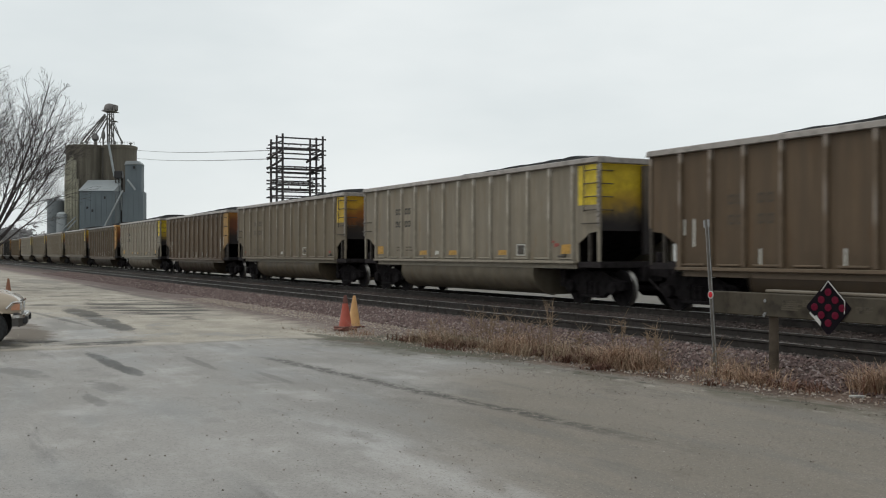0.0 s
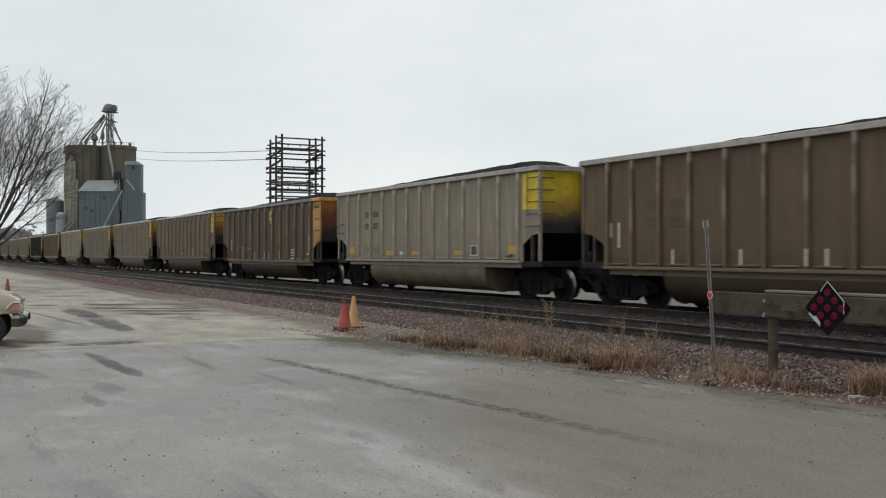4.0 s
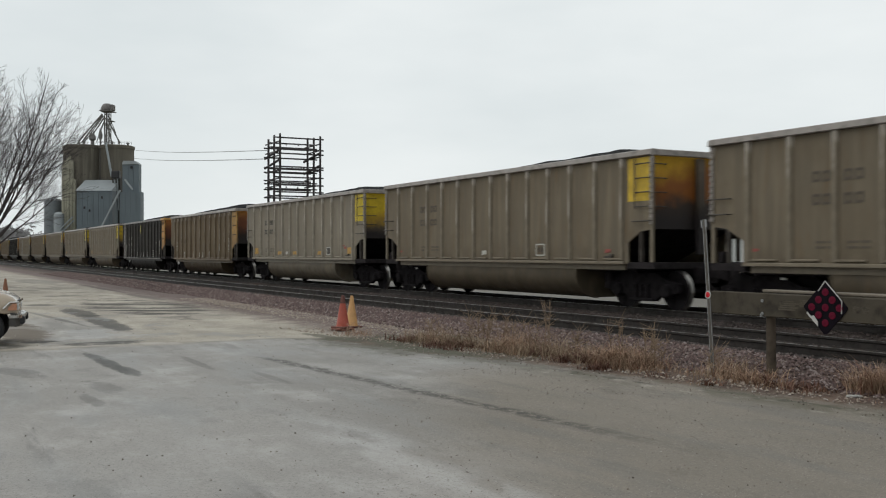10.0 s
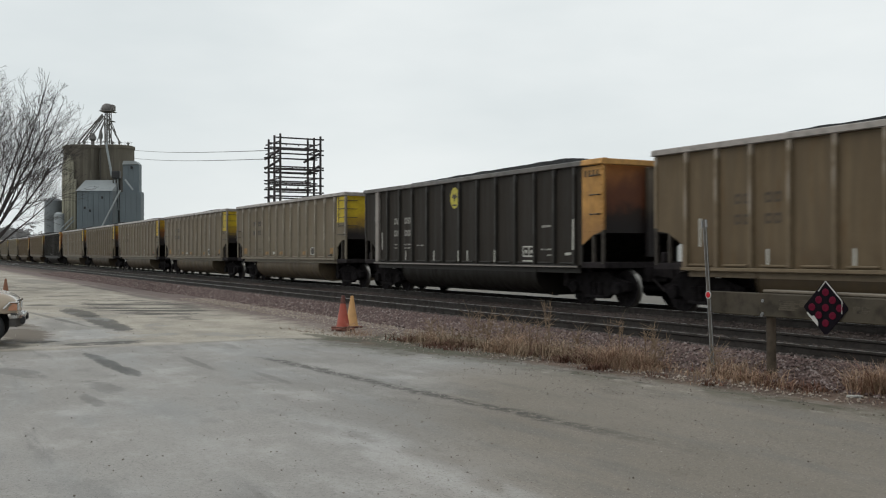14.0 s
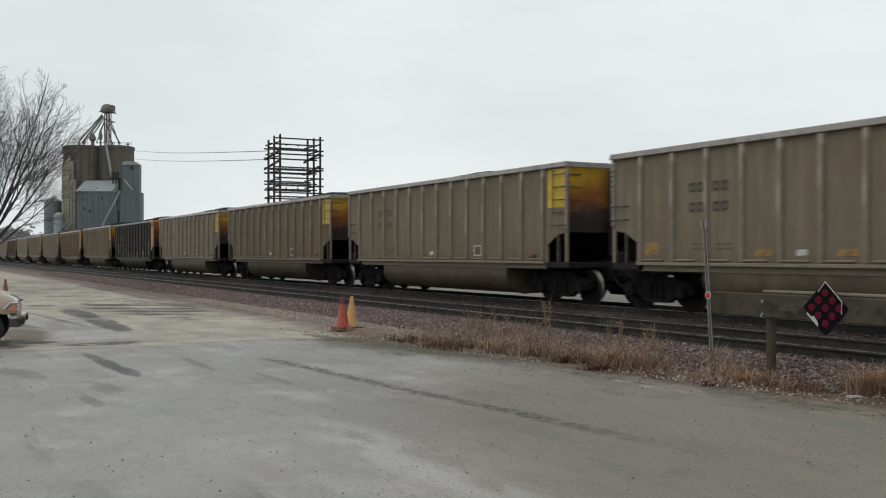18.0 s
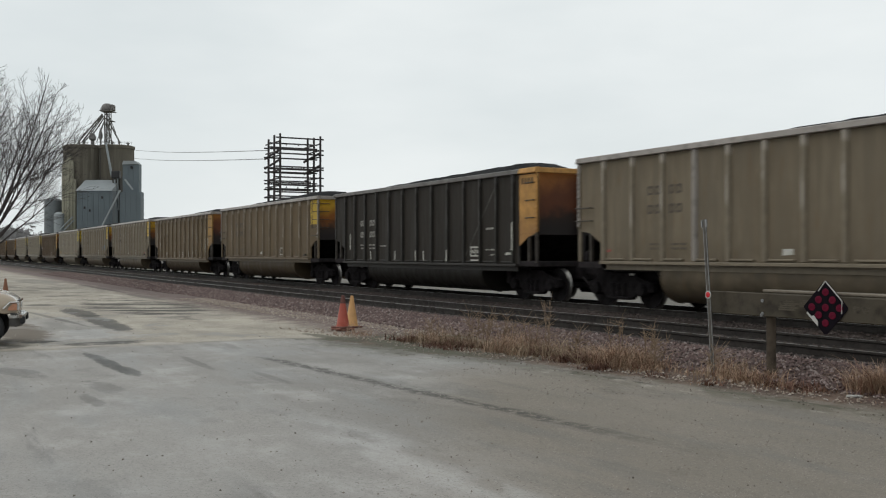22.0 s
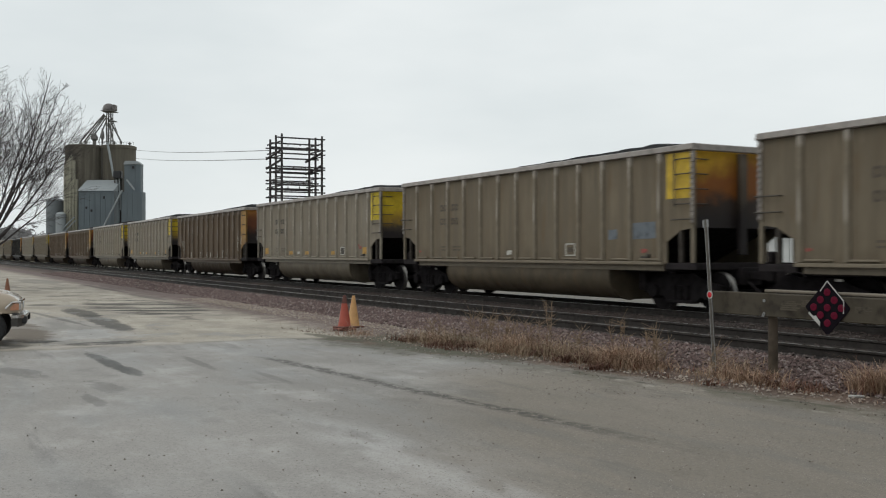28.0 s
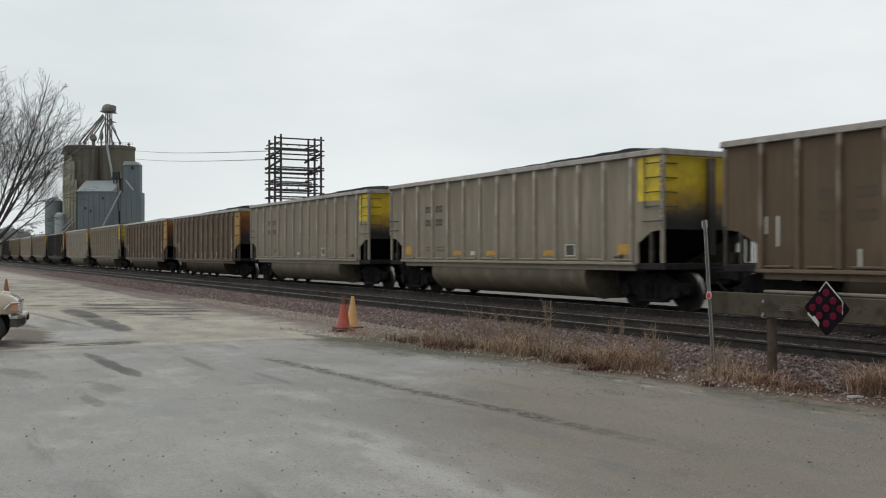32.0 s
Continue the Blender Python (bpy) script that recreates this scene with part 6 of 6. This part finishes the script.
def ballast_z(y):
    prof = ((9.7, -0.03), (10.1, 0.03), (10.55, 0.10), (10.95, 0.13), (13.6, 0.13), (14.4, 0.08), (15.2, 0.14), (20, 0.12))
    for (a, za), (b, zb) in zip(prof, prof[1:]):
        if a <= y <= b:
            return za + (zb - za) * (y - a) / (b - a)
    return 0.0


rnd = random.Random(3)
spots = []
between = []
for i in range(36000):
    x = -4 - 38 * rnd.random() ** 1.5
    y = rnd.choice((rnd.uniform(9.6, 11.4), rnd.uniform(9.6, 11.4), rnd.uniform(11.4, 15.6)))
    (spots if y < 11.2 else between).append(((x, y, ballast_z(y) + rnd.uniform(0.0, 0.03)), rnd.uniform(0.018, 0.040) * (1.35 if x < -17 and y < 11.4 else 1.0)))
for i in range(9000):
    x, y = rnd.uniform(-85, -40), rnd.uniform(9.4, 11.4)
    spots.append(((x, y, ballast_z(y) + rnd.uniform(0.0, 0.03)), rnd.uniform(0.03, 0.065)))
stone_field("ballast_stones", spots, BALLAST_STONE, "loose pinkish-grey crushed track stones", 4)
stone_field("track_stones", between, stones("oily_track_stone", (0.036, 0.028, 0.026), (0.088, 0.066, 0.060), (0.20, 0.165, 0.155)), "dark oily crushed stones between the rails", 5)
spots = []
for i in range(900):
    x, y = rnd.uniform(-17, 1), rnd.uniform(-1, 9)
    spots.append(((x, y, 0.02), rnd.uniform(0.005, 0.012)))
for i in range(1100):
    x = rnd.uniform(-16, -3)
    y = 8.9 + 0.13 * (x + 9) + rnd.gauss(-0.2, 0.35)
    spots.append(((x, y, 0.02), rnd.uniform(0.006, 0.018)))
for i in range(330):
    x, y = rnd.gauss(-10.6, 2.2), rnd.gauss(7.3, 0.45)
    if noise.noise((x * 0.8, y * 1.6, 4)) < -0.05:
        continue
    if y < 8.5 + 0.145 * (x + 9):
        spots.append(((x, y, 0.014), rnd.uniform(0.006, 0.016)))
for i in range(3200):
    x, y = rnd.uniform(-10, 1.5), rnd.uniform(2.6, 8.6)
    if noise.noise((x * 0.6, y * 0.9, 9)) + 0.10 * (y - 6) > -0.15:
        spots.append(((x, y, 0.010), rnd.uniform(0.003, 0.008)))
for i in range(350):
    spots.append(((rnd.uniform(-40, -18), rnd.uniform(-1, 8), 0.008), rnd.uniform(0.006, 0.016)))
stone_field("gravel", spots, stones("loose_gravel", (0.055, 0.046, 0.040), (0.26, 0.215, 0.18), (0.58, 0.55, 0.51)), "scattered small dark and pale gravel on the street", 6)


spots = []
for i in range(5000):
    x, y = rnd.uniform(-36, -17.3), 9.9 - abs(rnd.gauss(0, 1.0))
    spots.append(((x, y, 0.004), rnd.uniform(0.006, 0.016) if y < 8.6 else rnd.uniform(0.012, 0.032)))
for i in range(1300):
    x = rnd.uniform(-19.5, -6) - 1.5 * rnd.random()
    y = 8.75 + 0.145 * (x + 9) + abs(rnd.gauss(0, 0.8))
    spots.append(((x, y, ballast_z(y) + 0.012), rnd.uniform(0.010, 0.028)))
stone_field("lot_gravel", spots, stones("pale_gravel", (0.26, 0.19, 0.16), (0.40, 0.33, 0.265), (0.58, 0.53, 0.48)), "pale pinkish gravel spilled along the lot and verge", 16)


def blades(name, clumps, mat, label, seed, broad=1.0):
    """Clumps of dry blades: (x, y, z, spread, height, count)."""
    rnd = random.Random(seed)
    vs, fs = [], []
    for x, y, z, spread, high, count in clumps:
        for _ in range(count):
            a, l = rnd.uniform(0, 6.283), high * rnd.uniform(0.4, 1.15)
            bx, by = x + rnd.gauss(0, spread), y + rnd.gauss(0, spread)
            lean = rnd.uniform(0.05, 1.9) * l
            w = rnd.uniform(0.002, 0.0055) * broad
            dx, dy = math.cos(a), math.sin(a)
            k = len(vs)
            for f, ww in ((0, 1), (0.5, 0.8), (1.0, 0.15)):
                cx, cy, cz = bx + dx * lean * f * f, by + dy * lean * f * f, z + l * f * (1 - 0.25 * f)
                vs += [(cx - dy * w * ww, cy + dx * w * ww, cz), (cx + dy * w * ww, cy - dx * w * ww, cz)]
            fs += [(k, k + 1, k + 3, k + 2), (k + 2, k + 3, k + 5, k + 4)]
    me = bpy.data.meshes.new(name)
    me.from_pydata(vs, [], fs)
    me.materials.append(mat)
    return tagged(new(name, me), label, "dry grass", kind="stuff")


rnd = random.Random(8)
clumps = []
for i in range(2600):
    x = rnd.uniform(-18.5, -4.5)
    edge = 8.72 + 0.145 * (x + 9)
    y = edge + (0.38 if x < -9.5 else 0.12) + abs(rnd.gauss(0, 0.6))
    patch = noise.noise((x * 0.75, y * 1.0, 2)) + 0.6 * noise.noise((x * 2.2, y * 2.2, 5))
    if abs(x + 7.62) < 0.45 and y < 9.75:
        continue
    if y > 10.6 or patch < 0.08 + 0.30 * max(0, y - 9.6) or (x < -13.2 and y < edge + 0.45 and rnd.random() < 0.85) or (x < -14.9 and rnd.random() < 0.82):
        continue
    if (-9.3 < x < -7.95 and y < 10.2 and rnd.random() < 0.9) or (-11.0 < x <= -9.3 and rnd.random() < 0.35) or (-15.5 < x < -12.8 and rnd.random() < 0.45):
        continue
    high = rnd.uniform(0.05, 0.19) * (0.45 + 2.3 * max(0, patch)) * (1.5 if x < -10.5 else 0.95)
    clumps.append((x, y, ballast_z(y) - 0.01, 0.12, high, 21))
for i in range(38):
    clumps.append((-7.45 + rnd.gauss(0, 0.32), 9.96 + rnd.gauss(0, 0.12), 0.0, 0.09, rnd.uniform(0.2, 0.52), 50))
for i in range(30):
    clumps.append((-9.45 + rnd.gauss(0, 0.32), 9.42 + rnd.gauss(0, 0.14), 0.0, 0.10, rnd.uniform(0.10, 0.27), 26))
blades("dry_grass", clumps, STRAW, "tufts of dead tan and russet grass along the street edge", 9)
clumps = []
for i in range(3600):
    x = rnd.uniform(-17.0, -4.8)
    edge = 8.70 + 0.145 * (x + 9)
    y = edge + 0.12 + abs(rnd.gauss(0, 0.55))
    patch = noise.noise((x * 0.7, y * 1.1, 7)) + 0.6 * noise.noise((x * 2.0, y * 2.4, 3))
    if abs(x + 7.62) < 0.45 and y < 9.6:
        continue
    if y > 10.4 or patch < (-0.05 if -15.5 < x < -10.5 else 0.30) or (x < -13.0 and y < edge + 0.5 and rnd.random() < 0.9) or (x < -16.0 and rnd.random() < 0.7) or (-9.3 < x < -7.95 and rnd.random() < 0.8):
        continue
    clumps.append((x, y, ballast_z(y) - 0.01, 0.07, rnd.uniform(0.05, 0.13) * (1.0 + max(0, patch)) * (1.2 if x < -10.5 else 0.9), 15))
blades("dead_weeds", clumps, RUSSET, "low russet dead weeds and leaf litter along the street edge", 12, 2.2)
clumps = []
for i in range(300):
    x = rnd.uniform(-16.3, -9.4)
    y = 8.75 + 0.145 * (x + 9) + rnd.uniform(0.25, 1.2)
    if -10.9 < x < -9.8:
        continue
    clumps.append((x, y, 0.0, 0.05, rnd.uniform(0.22, 0.5), 7))
blades("dry_stalks", clumps, STALK, "thin pale dead weed stalks", 10)


def b_weed_twig(bm):
    rod(bm, (0, 0, 0), (0, 0, 1), 0.0042, 0.0022, 4)


def weed(m, high, seed):
    rnd = random.Random(seed)
    w = thing("dead_weed", m, "tall branching dead weed in the dry grass", "weed", "dead weeds")
    for k in range(3):
        bm = bmesh.new()
        x, y = rnd.uniform(-0.08, 0.08), rnd.uniform(-0.08, 0.08)
        top = Vector((x * 2.5, y * 2.5, high * rnd.uniform(0.75, 1.0)))
        rod(bm, (x, y, -0.03), top, 0.0068, 0.0032, 5)
        stem = part("stem", bm, STALK, w)
        for i in range(16):
            p = Vector((x, y, 0)).lerp(top, rnd.uniform(0.3, 0.98))
            d = Vector((rnd.gauss(0, 1), rnd.gauss(0, 1), rnd.uniform(0.2, 1.5)))
            m = Matrix.Translation(p) @ d.to_track_quat("Z", "Y").to_matrix().to_4x4() @ Matrix.Diagonal((1, 1, rnd.uniform(0.06, 0.26), 1))
            piece("twig", shared("weed_twig", b_weed_twig, STALK), stem, m)


for x, y, high, s in ((-13.1, 9.0, 0.90, 1), (-15.05, 8.9, 0.72, 2), (-15.3, 8.85, 0.70, 3), (-11.6, 9.25, 0.66, 4), (-11.2, 9.4, 0.6, 5), (-12.8, 9.2, 0.5, 6), (-13.7, 9.1, 0.62, 7), (-14.5, 9.0, 0.68, 8), (-15.2, 9.1, 0.5, 9), (-16.3, 8.6, 0.45, 10),
                      (-10.9, 9.3, 0.45, 11), (-14.6, 9.3, 0.4, 12), (-9.9, 9.5, 0.4, 13)):
    weed(pose(x, y, 0), high, s)

bm = bmesh.new()
prism(bm, [(-0.085, -0.03), (-0.03, -0.045), (0.08, -0.035), (0.09, 0.01), (0.05, 0.04), (-0.06, 0.03)], "z", 0, 0.018)
q = spot(11.2, (1511 - 784) / 1755 * 11.2)
ob = tagged(new("litter", finish("litter", bm, LITTER)), "flat white scrap of litter at the street edge", "litter")
ob.matrix_basis = pose(q.x, q.y, 0.012, 0, 0, 55)


# ---- movement ----
def motions():
    times = [2 * i for i in range(17)]
    for j, car in CARS:
        walk(car, [(t, pose(car_x(j, t), FAR_Y, RAIL_Z)) for t in times])
    # every axle turns alike, so all take the turning of the first
    first = WHEELSETS[0]
    rows = []
    for i in range(961):
        t = i / 30
        rows.append((t, pose(0, 0, 0, 0, math.degrees(travel(t) * L / 0.4575) % 360, 0)))
    walk(first, rows)
    for w in WHEELSETS[1:]:
        w.rotation_mode = "QUATERNION"
        w.animation_data_create()
        w.animation_data.action = first.animation_data.action
        w.animation_data.action_slot = first.animation_data.action_slot


motions()
